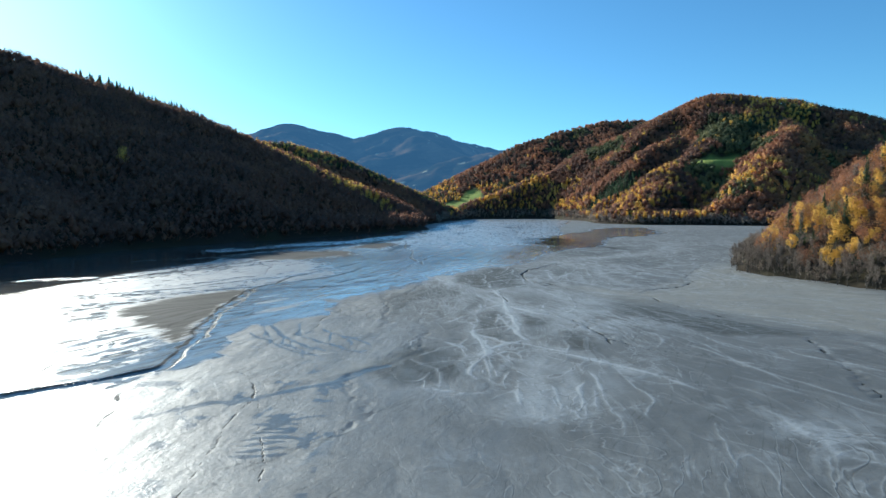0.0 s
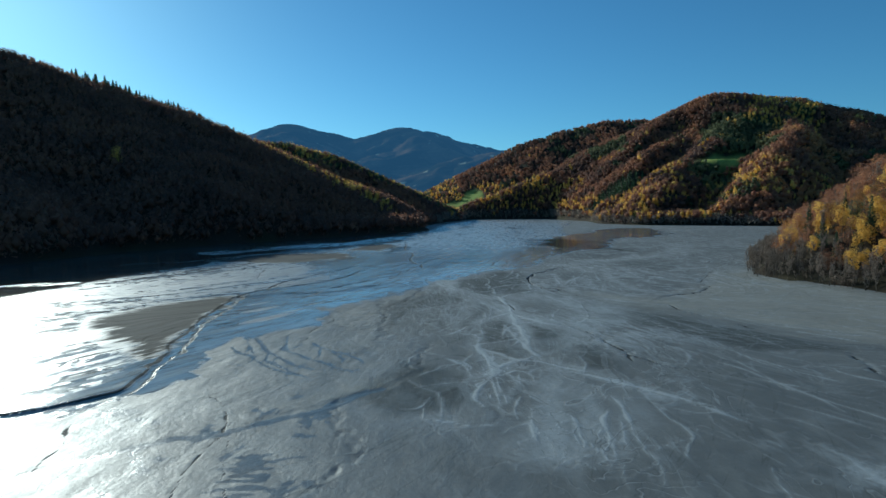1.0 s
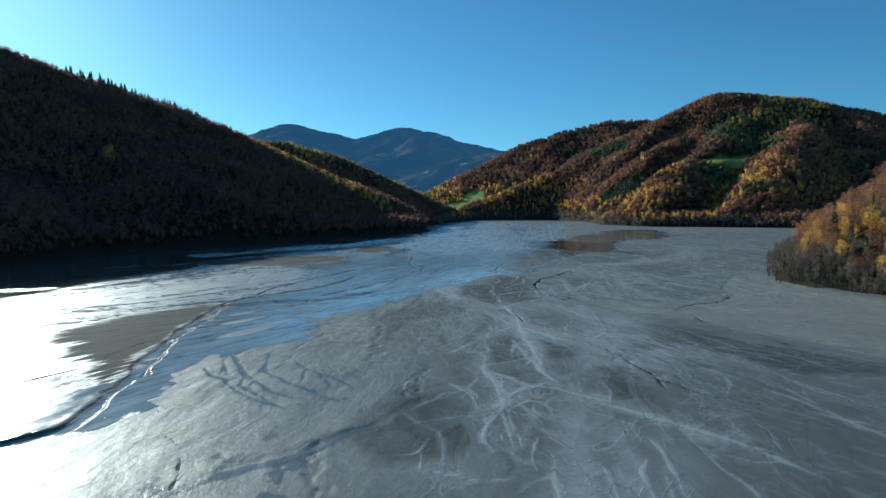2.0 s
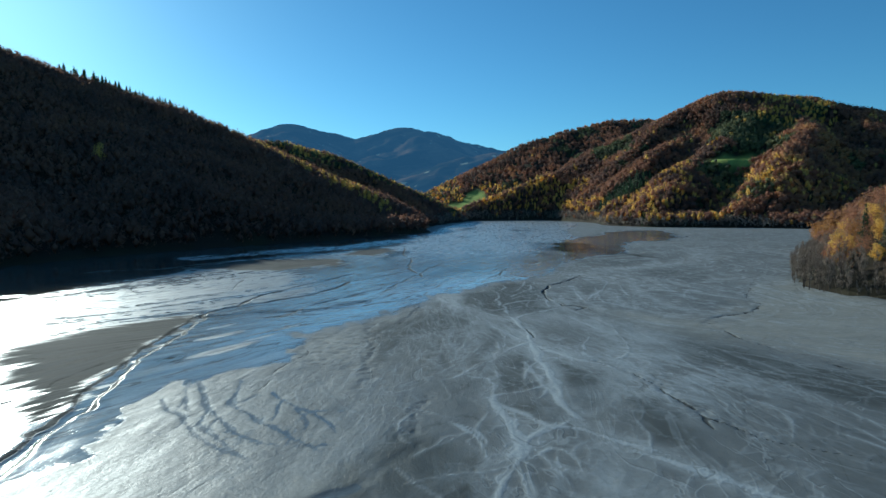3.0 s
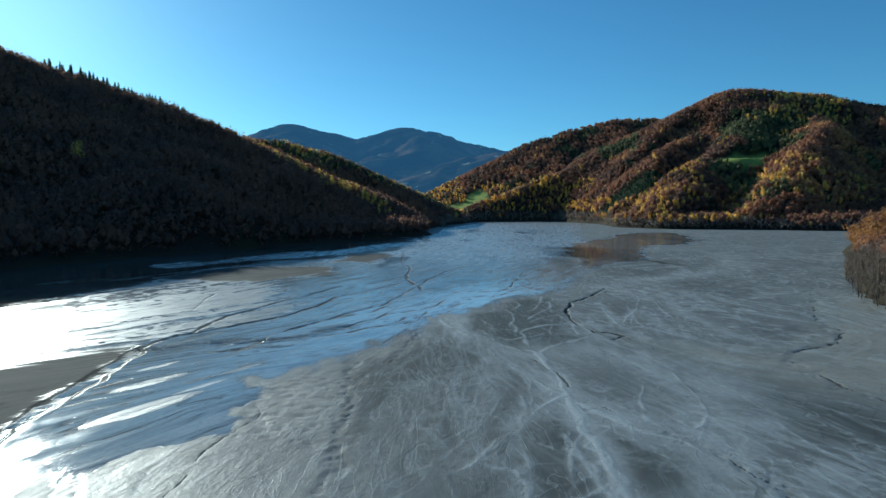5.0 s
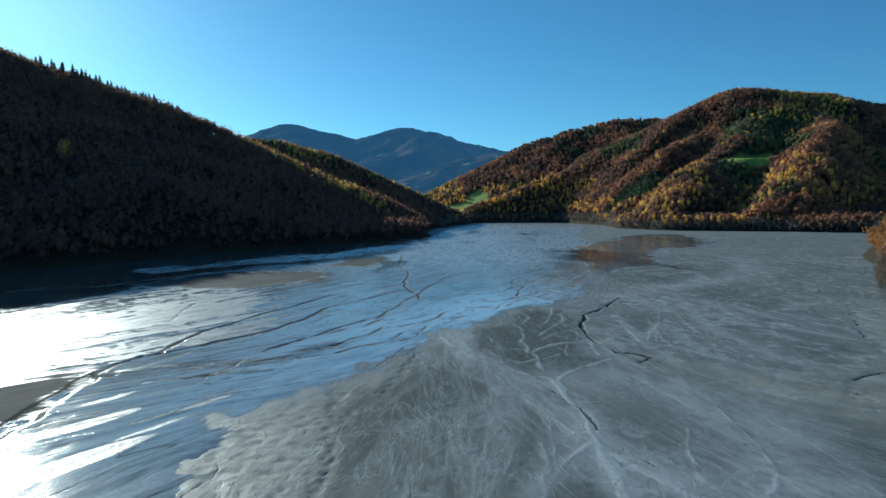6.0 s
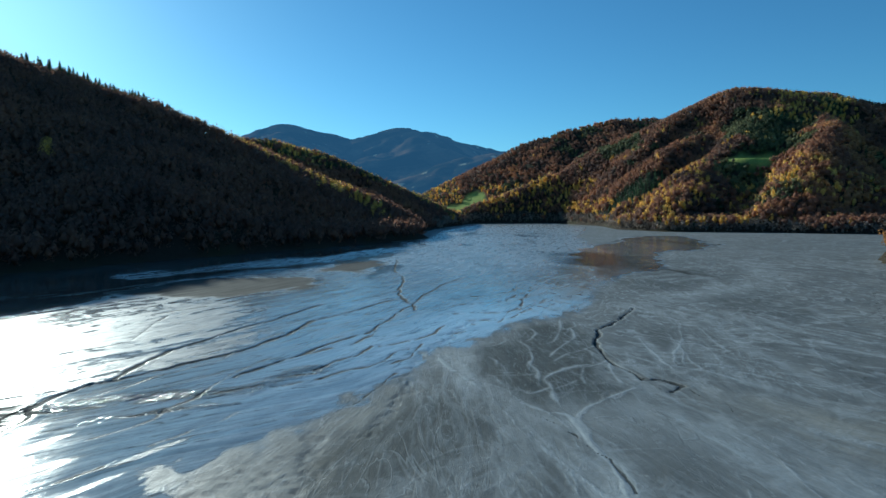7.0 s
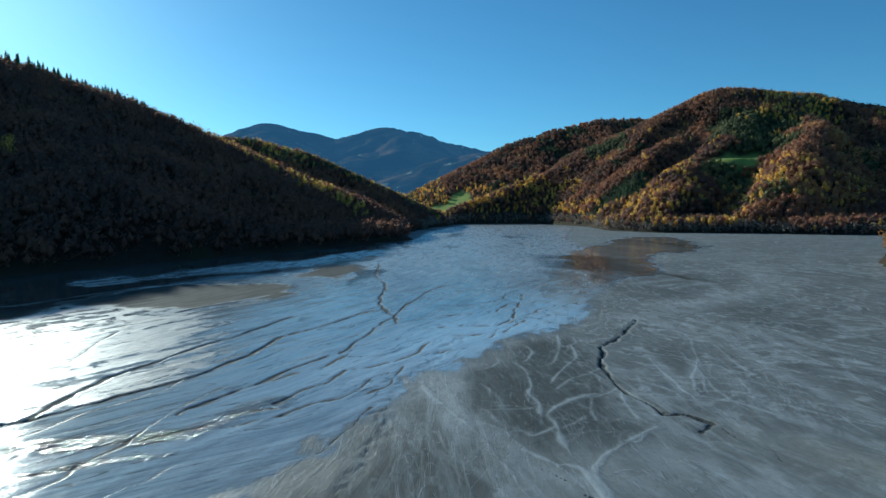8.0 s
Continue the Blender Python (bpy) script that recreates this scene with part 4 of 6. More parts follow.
rivulet(0.3, 0.7, 1, [(10, 89), (9.5, 84.5), (9, 79.4)])
rivulet(0.2, 0.7, 1, [(9.3, 94.3), (8.3, 89.9), (7.7, 86.7)])
rivulet(0.25, 0.7, 1, [(21.2, 114.7), (21.1, 109.6), (19.2, 104.9)])
rivulet(0.28, 0.5, 1, [(37.9, 137.9), (44.9, 129.8), (46.9, 118.2), (49.9, 106.2), (53.6, 98.9)])
rivulet(0.28, 0.5, 1, [(43.1, 137.8), (47.2, 124.4), (47.7, 111.8), (50.1, 102.9)])
rivulet(0.28, 0.5, 1, [(39.3, 120.9), (38.8, 114.2), (35.3, 107.1)])
rivulet(0.28, 0.5, 1, [(49, 118.8), (53.7, 112.2), (59.1, 106.5)])
rivulet(0.28, 0.5, 1, [(47.3, 135.2), (54.6, 129.5), (57.6, 118.6)])
rivulet(0.28, 0.5, 1, [(42.2, 101.9), (46.5, 97.4), (49, 92.5)])
rivulet(0.28, 0.5, 1, [(38, 86.9), (40.8, 81.3)])
rivulet(0.28, 0.5, 1, [(23.5, 74.9), (22.1, 76.9)])
rivulet(0.25, 0.7, 1, [(13.1, 64.9), (16.4, 62.8), (18, 59.7), (19.9, 58), (21.6, 55.4)])
rivulet(0.25, 0.6, 1, [(29.4, 72.3), (28.4, 67.4), (27.3, 63.9), (26.6, 60.7)])
BEIGE = [(36, 194), (57, 179), (84, 212), (103, 241), (118, 250), (112, 215), (118, 180), (112, 140), (90, 112), (70, 128), (53, 152), (40, 168)]
LENSES = [(-43.8, 163, 8.5, 1.9), (-39, 151.5, 9.5, 2.3), (-47, 172, 5, 0.9), (-33, 170, 6, 0.6), (-36, 160, 6, 0.5)]    # rough spots in the wet stretch
WET = [(90, 420), (58, 326), (45.5, 294), (37, 267), (31, 257), (23, 248), (15, 242), (8.5, 232), (3, 222), (-2.8, 217), (-6, 208), (-8, 196), (-13.5, 189.5), (-16.5, 182.5), (-19.7, 175),
       (-23.5, 168), (-29.5, 163), (-27, 155), (-27.5, 149), (-25, 141), (-29, 137.5), (-36, 135), (-39, 128), (-40, 121), (-38.5, 114), (-37, 104), (-41, 98), (-46, 90), (-90, 70),
       (-240, 60), (-200, 280), (-150, 420), (-80, 520), (-10, 630), (0, 800), (60, 1100), (190, 1110), (190, 900), (120, 640)]
SILT = [[(66, 373), (74, 446), (129, 574), (177, 656), (210, 650), (203, 578), (179, 502), (146, 471), (122, 453), (104, 394), (92, 359), (78, 350), (62, 334)],
        [(-160, 268), (-125, 290), (-106, 295), (-90, 292), (-67, 286), (-52, 302), (-43, 313), (-50, 336), (-72, 340), (-90, 344), (-118, 320)],
        [(-57, 184), (-64, 181), (-73, 165), (-80, 153), (-68, 140), (-59, 131), (-49.5, 117), (-50, 124), (-53, 153)],
        [(-45, 361), (-34, 351), (-29, 382), (-34, 408), (-51, 397), (-51, 362)]]
BARS = [[(0.3, 283), (6.5, 303), (22, 319), (24.6, 310), (16.6, 286), (5.5, 279)], [(59, 468), (78, 466), (89, 445), (60, 343), (48, 335), (39, 354)]]
# bare dark mud between the pale courses
ISLANDS = [[(6.5, 219), (12.3, 220.4), (14.5, 233), (19.5, 240), (27, 242), (29, 229), (26.3, 210), (20.4, 195), (26.7, 193), (20.3, 186), (16.7, 184.5), (10, 185), (7.6, 191), (6, 195), (4.3, 200), (5, 211)],
           [(-1.6, 190), (4.3, 177), (0.6, 166), (-7.6, 162), (-9.3, 146), (-11.4, 134), (-15.4, 167), (-10.8, 177)],
           [(17, 142), (23, 134), (24.4, 127), (18.7, 119), (16.5, 123), (15.6, 131)],
           [(14.8, 149), (7, 134), (6.5, 125), (11.4, 128), (10.8, 134), (13.9, 141)],
           [(21.7, 122.6), (26.3, 122.5), (26.6, 114), (25.2, 106), (20.6, 107.6), (21.9, 114)],
           [(6.4, 121), (12.5, 119), (13.8, 114), (9.6, 116.7)],
           [(36, 152), (44, 156), (58, 134), (66, 118), (52, 118), (42, 132)],
           [(-6, 112), (2, 104), (3, 92), (-6, 88), (-12, 96)]]
SHADES = [
    [(57.5, 310.4), (73.2, 336.8), (86.9, 350), (107, 358.8), (108.7, 338.3), (105.3, 325.4), (89.5, 311.4), (73.4, 296.2), (65.5, 293.9), (59.3, 296.2)],
    [(76.1, 279.7), (87, 286.7), (98.9, 294.2), (100.7, 288.4), (95.1, 269), (94.4, 255), (87.5, 247), (79.4, 247.5), (73.6, 254.6), (68.8, 258.6)],
    [(40.7, 234.2), (45.9, 236.4), (48.3, 232.5), (46, 223.6), (41.6, 216), (39, 214.4), (39.8, 223.9)],
    [(46.2, 165.3), (50.7, 159.6), (52.4, 147.5), (53.2, 136.1), (55.8, 126.9), (47.4, 123), (41.9, 127.2), (40.7, 138.2), (42.2, 152.3)],
    [(48.1, 221.4), (49.2, 215.6), (48, 205.8), (45, 205.9), (43.7, 212.4)]]      # damper, darker stretches
SAND = [[(-19.3, 95), (-16.6, 101), (-11.2, 103), (-6.8, 103), (-7.9, 98.6), (-11.6, 95.7), (-15.9, 91), (-21.6, 89.7)],
        [(-27, 147), (-26, 152), (-28.4, 160.5), (-22.5, 164.6), (-16, 169), (-13, 152), (-15, 140), (-24, 140)],
        [(-19.5, 175), (-16.3, 181.6), (-13.6, 186), (-9, 190.7), (-5.9, 192.4), (-8.2, 181), (-11, 175)]]


def curve(pts, step=0.22):
    """Points along a smooth course through the given ones."""
    p = np.array([pts[0], *pts, pts[-1]], float)
    out = []
    for k in range(1, len(p) - 2):
        n = max(2, int(np.hypot(*(p[k + 1] - p[k])) / step))
        u = (np.arange(n) / n)[:, None]
        a, b, c, d = p[k - 1], p[k], p[k + 1], p[k + 2]
        out.append(0.5 * (2 * b + (c - a) * u + (2 * a - 5 * b + 4 * c - d) * u ** 2 + (3 * b - a - 3 * c + d) * u ** 3))
    out = np.concatenate(out)
    return out[:, 0], out[:, 1]


def courses(todo, lean_of, swing_of, rng, fixed=(), branch=True):
    """Small water courses, traced downhill with side branches; a raster of the distance to the nearest, in its half-widths."""
    x0, y0, cell = -150.0, 40.0, 0.2
    nx, ny = int(290 / cell), int(370 / cell)
    img = np.full((ny, nx), 2.5, np.float32)
    win = np.arange(-9, 10)
    wx, wy = np.meshgrid(win, win)
    k = 0

    def draw(px, py, w, strength, fade):
        ci, cj = ((px - x0) / cell).astype(int), ((py - y0) / cell).astype(int)
        ok = (ci > 10) & (ci < nx - 11) & (cj > 10) & (cj < ny - 11)
        share = strength * fade[ok]
        w = np.clip(2.1 * w[ok] * (0.5 + 0.5 * share), 0.2, 0.95)      # no finer than the sheet can carry
        ci, cj, px, py = ci[ok], cj[ok], px[ok], py[ok]
        ii, jj = ci[:, None, None] + wx, cj[:, None, None] + wy
        d = np.hypot(x0 + (ii + 0.5) * cell - px[:, None, None], y0 + (jj + 0.5) * cell - py[:, None, None])
        val = d / w[:, None, None] + 0.8 * (1 - share[:, None, None])
        np.minimum.at(img, (jj.ravel(), ii.ravel()), val.ravel().astype(np.float32))
    for width, strength, strands, pts in fixed:
        k += 1
        cx, cy = curve(pts)
        t = np.arange(len(cx)) * 0.22
        ends = np.minimum(1, np.minimum(t + 1.5, t[-1] - t + 0.6) / 4)
        for strand in range(max(1, strands)):     # braided threads that part and meet again
            q = 3 * k + 17 * strand
            sway = 0.6 + 0.4 * width + (0.7 + 1.8 * width) * min(strand, 3)
            px = cx + (fbm(t / 4 + q, t * 0 + q, 5, 4) - 0.5) * sway
            py = cy + (fbm(t / 4 + q, t * 0 + q + 50, 6, 4) - 0.5) * sway * 1.7
            thick = smooth(0.3, 0.7, vnoise(t / 5, t * 0 + q, 19)) if strand else 0.55 + 0.45 * smooth(0.2, 0.6, vnoise(t / 4, t * 0 + q, 23))
            draw(px, py, 0.62 * width * (1.0, 0.75, 0.6)[strand] * (0.35 + 1.1 * vnoise(t / 2.5, t * 0 + q, 9)), strength * (1.0, 0.8, 0.7)[strand], ends * thick)
        at = rng.uniform(2, 8) if branch else 1e9
        while at < t[-1] - 2:
            i = int(at / 0.22)
            todo.append((px[i], py[i], rng.choice((-1, 1)) * rng.uniform(0.2, 0.75), width * rng.uniform(0.6, 1.1), rng.uniform(4, 15), 1, strength * rng.uniform(0.1, 0.5)))
            at += rng.uniform(4, 10)
    while todo:
        x, y, turn, width, length, level, strength = todo.pop()
        k += 1
        n = int(length / 0.22)
        if n < 20:
            continue
        t = np.arange(n) * 0.22
        swing = swing_of[level]
        wob = (vnoise(t / 11 + k, t * 0 + k, 3) - 0.5) * swing + (vnoise(t / 3 + k, t * 0 + k, 4) - 0.5) * swing * 1.2
        px, py = np.empty(n), np.empty(n)
        since, gap = 0.0, rng.uniform(5, 12)
        for i in range(n):
            px[i], py[i] = x, y
            a = lean_of(x, y) + wob[i] + turn * max(0.0, 1 - t[i] / 45.0)
            x += 0.22 * math.sin(a)
            y -= 0.22 * math.cos(a)
            since += 0.22
            if since > gap and level < 2:
                since, gap = 0.0, rng.uniform(6, 15)
                todo.append((x, y, turn + rng.choice((-1, 1)) * rng.uniform(0.4, 0.9), width * rng.uniform(0.5, 0.8), (length - t[i]) * rng.uniform(0.3, 0.7) + 6, level + 1, strength * rng.uniform(0.6, 1.0)))
        fade = np.minimum(1, np.minimum(np.arange(n) + 12 * (level in (1, 2)), n - 1 - np.arange(n)) / 30.0)
        w = 0.7 * width * (0.4 + 1.1 * vnoise(t / 4, t * 0 + k, 9))
        draw(px, py, w, strength, fade * (0.35 + 0.65 * smooth(0.25, 0.6, vnoise(t / 5, t * 0 + k, 29))))
    return img, x0, y0, cell


def fan_lean(x, y):
    """The fan's courses spread from its head; beyond it they run straight down the valley."""
    if y < 200:
        return max(-0.7, min(1.0, 0.9 * (x - 2) / max(225 - y, 35)))
    return max(-0.5, min(0.5, (x - 5) / 110.0))


def pale_rivulets():
    """Pale milky rivulets that fan out over the flat."""
    rng = np.random.default_rng(5)
    todo = []
    for k in range(26):       # lesser courses over the rest of the flat
        todo.append((rng.uniform(-4, 90), rng.uniform(70, 270), rng.normal(0, 0.25), rng.uniform(0.2, 0.4), rng.uniform(15, 50), 1, rng.uniform(0.1, 0.45)))
    for k in range(70):       # long thin parallel threads
        todo.append((rng.uniform(36, 115), rng.uniform(80, 260), 0.0, rng.uniform(0.2, 0.42), rng.uniform(20, 60), 3, rng.uniform(0.1, 0.5)))
    for k in range(46):       # runnels that drain sideways into the wet stretch
        x, y = rng.uniform(-15, -4), rng.uniform(118, 172)
        todo.append((x, y, -1.4 - fan_lean(x, y) + rng.normal(0, 0.08), rng.uniform(0.12, 0.22), rng.uniform(7, 15), 3, rng.uniform(0.1, 0.4)))
    return courses(todo, fan_lean, (0.9, 1.4, 1.7, 0.5), rng, VEINS)


def dark_rills():
    """Rills cut along the wet stretch, and cracks in the drying mud before it."""
    rng = np.random.default_rng(9)
    todo = []
    for k in range(10):
        y = rng.uniform(185, 400)
        todo.append((rng.uniform(-125, -10) + 0.5 * (y - 180), y, rng.normal(0, 0.12), rng.uniform(0.12, 0.25) * (1 + max(0, y - 220) / 120), rng.uniform(50, 190), 3, rng.uniform(0.7, 1.0)))
    for k in range(34):
        todo.append((rng.uniform(-14, -3), rng.uniform(118, 168), -1.3 + rng.normal(0, 0.1), rng.uniform(0.10, 0.2), rng.uniform(8, 18), 3, rng.uniform(0.3, 0.6)))
    return courses(todo, lambda x, y: -0.5 if y > 150 else -0.1, (1.2, 1.5, 1.6, 0.55), rng)


def wet_floors():
    """The floors of the dark rills."""
    return courses([], lambda x, y: 0.6, (1.2, 1.6, 1.6, 0.6), np.random.default_rng(11), RILLS)


def read_raster(raster, X, Y):
    img, x0, y0, cell = raster
    u, v = (X - x0) / cell - 0.5, (Y - y0) / cell - 0.5
    i, j = np.clip(u.astype(int), 0, img.shape[1] - 2), np.clip(v.astype(int), 0, img.shape[0] - 2)
    fu, fv = np.clip(u - i, 0, 1), np.clip(v - j, 0, 1)
    return (img[j, i] * (1 - fu) + img[j, i + 1] * fu) * (1 - fv) + (img[j + 1, i] * (1 - fu) + img[j + 1, i + 1] * fu) * fv


def mudflat():
    mx = steps([(-260, -110, 6.0, 1.2), (-110, -62, 1.0, 0.42), (-62, -44, 0.42, 0.3), (-44, 42, 0.3, 0.3), (42, 82, 0.3, 0.7), (82, 115, 0.7, 1.6), (115, 540, 1.6, 14.0)])
    my = steps([(-380, 54, 16.0, 0.8), (54, 200, 0.52, 0.52), (200, 420, 0.55, 2.8), (420, 1150, 2.8, 12.0)])
    X, Y = np.meshgrid(mx, my)
    vein, rill, floors = read_raster(pale_rivulets(), X, Y), read_raster(dark_rills(), X, Y), read_raster(wet_floors(), X, Y)
    warp_x, warp_y = X + (fbm(X / 5, Y / 9, 21, 3) - 0.5) * 3.2 + (fbm(X / 1.2, Y / 1.8, 22, 2) - 0.5) * 0.7, Y + (fbm(X / 6, Y / 6, 25, 3) - 0.5) * 4.0
    ragged = (fbm(X / 22, Y / 40, 31, 4) - 0.5) * 26 + (fbm(X / 5, Y / 11, 35, 3) - 0.5) * 7
    wet = smooth(5, -5, poly_sdf(X, Y, WET) + ragged * 0.13 + (fbm(X / 3, Y / 5, 37, 4) - 0.5) * 9)
    Z = (fbm(X / 30, Y / 60, 51, 3) - 0.5) * 0.25 + (fbm(X / 2.6, Y / 6, 55, 3) - 0.5) * 0.10
    Z += 0.05 * np.clip(1 - vein, 0, 1)
    chan, floor = np.full(X.shape, 4.0), np.zeros(X.shape)
    for half, depth, share, pts in CHANNELS:
        xs, ys = [p[0] for p in pts], [p[1] for p in pts]
        near = (X > min(xs) - 8) & (X < max(xs) + 8) & (Y > min(ys) - 8) & (Y < max(ys) + 8)
        tame = 0.55 if half > 1 else 0.6
        d = line_dist(X[near] + tame * (warp_x - X)[near], Y[near] + tame * (warp_y - Y)[near], pts)
        vary = 0.35 + 1.2 * vnoise(X[near] / 2.2, Y[near] / 2.2, 71) if half < 1 else 0.45 + 1.0 * vnoise(X[near] / 4, Y[near] / 4, 71)
        e = d / (half * vary)
        if share < 1:
            e = e + 2.5 * smooth(0.86 - 0.5 * share, 0.72 - 0.5 * share, fbm(X[near] / 2.6, Y[near] / 3.2, 73, 2))
        cut = smooth(1.15, 0.35, e)
        rim = np.exp(-((e - 1.45) / 0.4) ** 2)
        Z[near] += min(1.0, half / 0.5) * depth * (0.2 * rim - cut)
        if half > 1:        # the main channel: dark banks, a flat slick floor
            floor[near] = np.maximum(floor[near], smooth(1.0, 0.75, e))
            e = 3.2 * np.abs(e - 0.95)
        if depth < 0.08:     # a smooth shallow strip has no dark walls
            e = e + 4
        chan[near] = np.minimum(chan[near], e)
    comb = smooth(3, -3, poly_sdf(X, Y, [(-30, 162), (-16, 170), (-13, 152), (-12, 136), (-25, 138), (-27, 148)]) + 0.15 * ragged)      # ribs drained towards the wet edge
    ribs = 1 - np.abs(2 * fbm(X / 11 + 0.08 * Y, Y / 1.7 + 0.10 * X, 157, 3) - 1)
    Z -= 0.16 * comb * smooth(0.80, 0.97, ribs)
    slump = np.zeros(X.shape)
    for half, apart, pts in DENTS:
        xs, ys = [p[0] for p in pts], [p[1] for p in pts]
        near = (X > min(xs) - 5) & (X < max(xs) + 5) & (Y > min(ys) - 5) & (Y < max(ys) + 5)
        side = (fbm(X[near] / 2.5, Y[near] / 2.5, 75, 3) - 0.5) * 2.6
        d = line_dist(X[near] + side, Y[near] + side, pts) / (half * (0.4 + 1.2 * vnoise(X[near] / 4, Y[near] / 3, 76)))
        tooth = np.mod(Y[near] / apart + 0.25 * d + 3.0 * fbm(X[near] / 3, Y[near] / 4, 77, 3), 1.0)
        slump[near] = np.maximum(slump[near], smooth(1.25, 0.55, d) * smooth(0.1, 0.85, tooth) * smooth(1.0, 0.93, tooth))
    Z -= 0.15 * slump
    rill = rill + 2 * (1 - np.maximum(wet, smooth(0, -12, X) * smooth(170, 150, Y)))
    Z -= 0.06 * np.clip(1.3 - rill, 0, 1)
    silt = np.zeros(X.shape)
    for pts in SILT:
        silt = np.maximum(silt, smooth(-98, -66, X + 0.8 * ragged + 40 * (Y > 215) + 60 * (Y > 260)) * smooth(9, -9, poly_sdf(X, Y, pts) + ragged * 0.5))
    Z *= 1 - 0.8 * silt
    vein = vein + 2 * silt + 1.5 * wet + 0.3 * smooth(0.55, 0.35, fbm(X / 18, Y / 25, 81, 3))
    drier = smooth(1.2, 0.6, np.hypot((X + 2) / 15, (Y - 165) / 36) + 0.02 * ragged)        # little slurry reached this side of the fan
    vein = vein + 0.4 * drier
    damp = smooth(14, -18, X + 0.25 * (Y - 100) + ragged) * smooth(175, 140, Y) * (1 - wet)
    vein = vein + 1.1 * damp * smooth(-4, -14, X)
    bank = np.interp(Y, [60, 88, 104, 135, 165, 180, 190, 196, 202, 210, 218, 231, 250, 275, 330], [-50, -52, -49, -56, -66, -64, -58, -54, -48.5, -43.5, -39, -39, -46, -56, -84])
    glare = smooth(1.0, -1.0, (X - bank + np.interp(Y, [180, 195, 225, 260], [0.35, 0.05, 0.05, 0.5]) * ragged) / np.interp(Y, [60, 160, 186, 194, 222, 245], [14, 9, 7, 1.6, 2.0, 22])) * smooth(420, 320, Y)
    pool = smooth(2, -3, poly_sdf(X, Y, SILT[0]) + ragged * 0.9)
    dull = np.clip(silt - pool, 0, 1)
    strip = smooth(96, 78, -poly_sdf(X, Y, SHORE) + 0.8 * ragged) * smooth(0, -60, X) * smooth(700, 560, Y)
    strip = strip * (1 - smooth(1.25, 0.8, np.hypot((X + 132) / 11, (Y - 215 - 0.35 * (X + 132)) / 4.0) + 0.04 * ragged))     # a lit sliver kept out of the darkened strip
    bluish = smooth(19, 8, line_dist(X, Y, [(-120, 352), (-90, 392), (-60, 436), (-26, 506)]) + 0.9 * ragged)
    dark = np.zeros(X.shape)
    for pts in ISLANDS:
        dark = np.maximum(dark, smooth(2.5, -2.0, poly_sdf(X, Y, pts) + 0.12 * ragged))
    for pts in SHADES:
        dark = np.maximum(dark, 0.62 * smooth(5, -4, poly_sdf(X, Y, pts) + 0.35 * ragged))
    dark = np.maximum(dark, 0.5 * drier) * (1 - wet)
    # smooth mud whose hill shadow and dark mirror image go into the colour
    still_shade = strip * (1 - bluish)
    core = smooth(10, -14, poly_sdf(X, Y, [(-6, 222), (-14, 175), (-12, 130), (-2, 60), (62, 60), (58, 130), (50, 165), (42, 230)]) + 0.5 * ragged) * (1 - wet)
    film = smooth(30, 8, -poly_sdf(X, Y, WET) + 0.5 * ragged) * wet * smooth(140, 170, Y) * smooth(520, 400, Y) * smooth(-50, -36, X)     # thin clear water along the edge
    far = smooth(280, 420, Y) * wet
    patches = smooth(0.56, 0.66, fbm(X / 22, Y / 60, 161, 4)) * smooth(260, 340, Y) * smooth(130, 90, X)
    rough, share = np.zeros(X.shape), np.zeros(X.shape)
    lens = np.zeros(X.shape)
    for cx, cy, along, across in LENSES:
        u, v = 0.52 * (X - cx) + 0.854 * (Y - cy), 0.854 * (X - cx) - 0.52 * (Y - cy)
        lens = np.maximum(lens, smooth(1.15, 0.75, np.hypot(u / along, v / across) + 0.05 * ragged))
    for value, mask in ((0.32, 0.8 * far), (0.07, still_shade), (0.10, 0.9 * film), (0.52, lens), (0.06, 0.85 * pool), (0.08, floor)):
        rough, share = rough * (1 - mask) + value * mask, share * (1 - mask) + mask
    slick = np.maximum(smooth(1.25, 0.6, line_dist(warp_x, warp_y, [(-37, 74.3), (-32.2, 78.1), (-26.9, 81.3), (-21.4, 85.7), (-16, 89.8), (-9, 97)])),
                       smooth(1.2, 0.7, np.hypot((X + 40) / 4.2, (Y - 89.3) / 1.9) + 0.06 * ragged))
    for row in range(9):       # short puddled ruts, side by side
        rx, ry = -18.6 + 1.6 * math.sin(3.1 * row), 64.6 + 1.45 * row
        slick = np.maximum(slick, smooth(1.3, 0.6, np.hypot((X - rx) / (3.2 - 0.5 * (row % 3)), (Y - ry - 0.12 * (X - rx) + 0.3 * np.sin(X / 1.7 + row)) / 0.42)))
    slick = np.maximum(slick, 0.6 * smooth(0.60, 0.74, fbm(X / 2.4, Y / 2.8, 171, 5)) * smooth(-52, -40, X) * smooth(2, -14, X) * smooth(118, 90, Y))
    crumbs = np.maximum(smooth(3.6, 1.2, line_dist(warp_x, warp_y, [(-56, 185), (-46, 188), (-30, 193), (-22, 204)]) + 0.15 * ragged),
                        smooth(1.6, 0.6, line_dist(warp_x, warp_y, [(-46, 178), (-38, 183), (-30, 186)]) + 0.12 * ragged))
    slick = np.maximum(slick, smooth(1.6, 0.8, floors))
    Z -= 0.06 * smooth(1.4, 0.4, floors)
    milk = np.zeros(X.shape)
    for width, strength, pts in WASHES:
        xs, ys = [p[0] for p in pts], [p[1] for p in pts]
        near = (X > min(xs) - 12) & (X < max(xs) + 12) & (Y > min(ys) - 14) & (Y < max(ys) + 14)
        d = line_dist(0.4 * X[near] + 0.6 * warp_x[near], 0.4 * Y[near] + 0.6 * warp_y[near], pts)
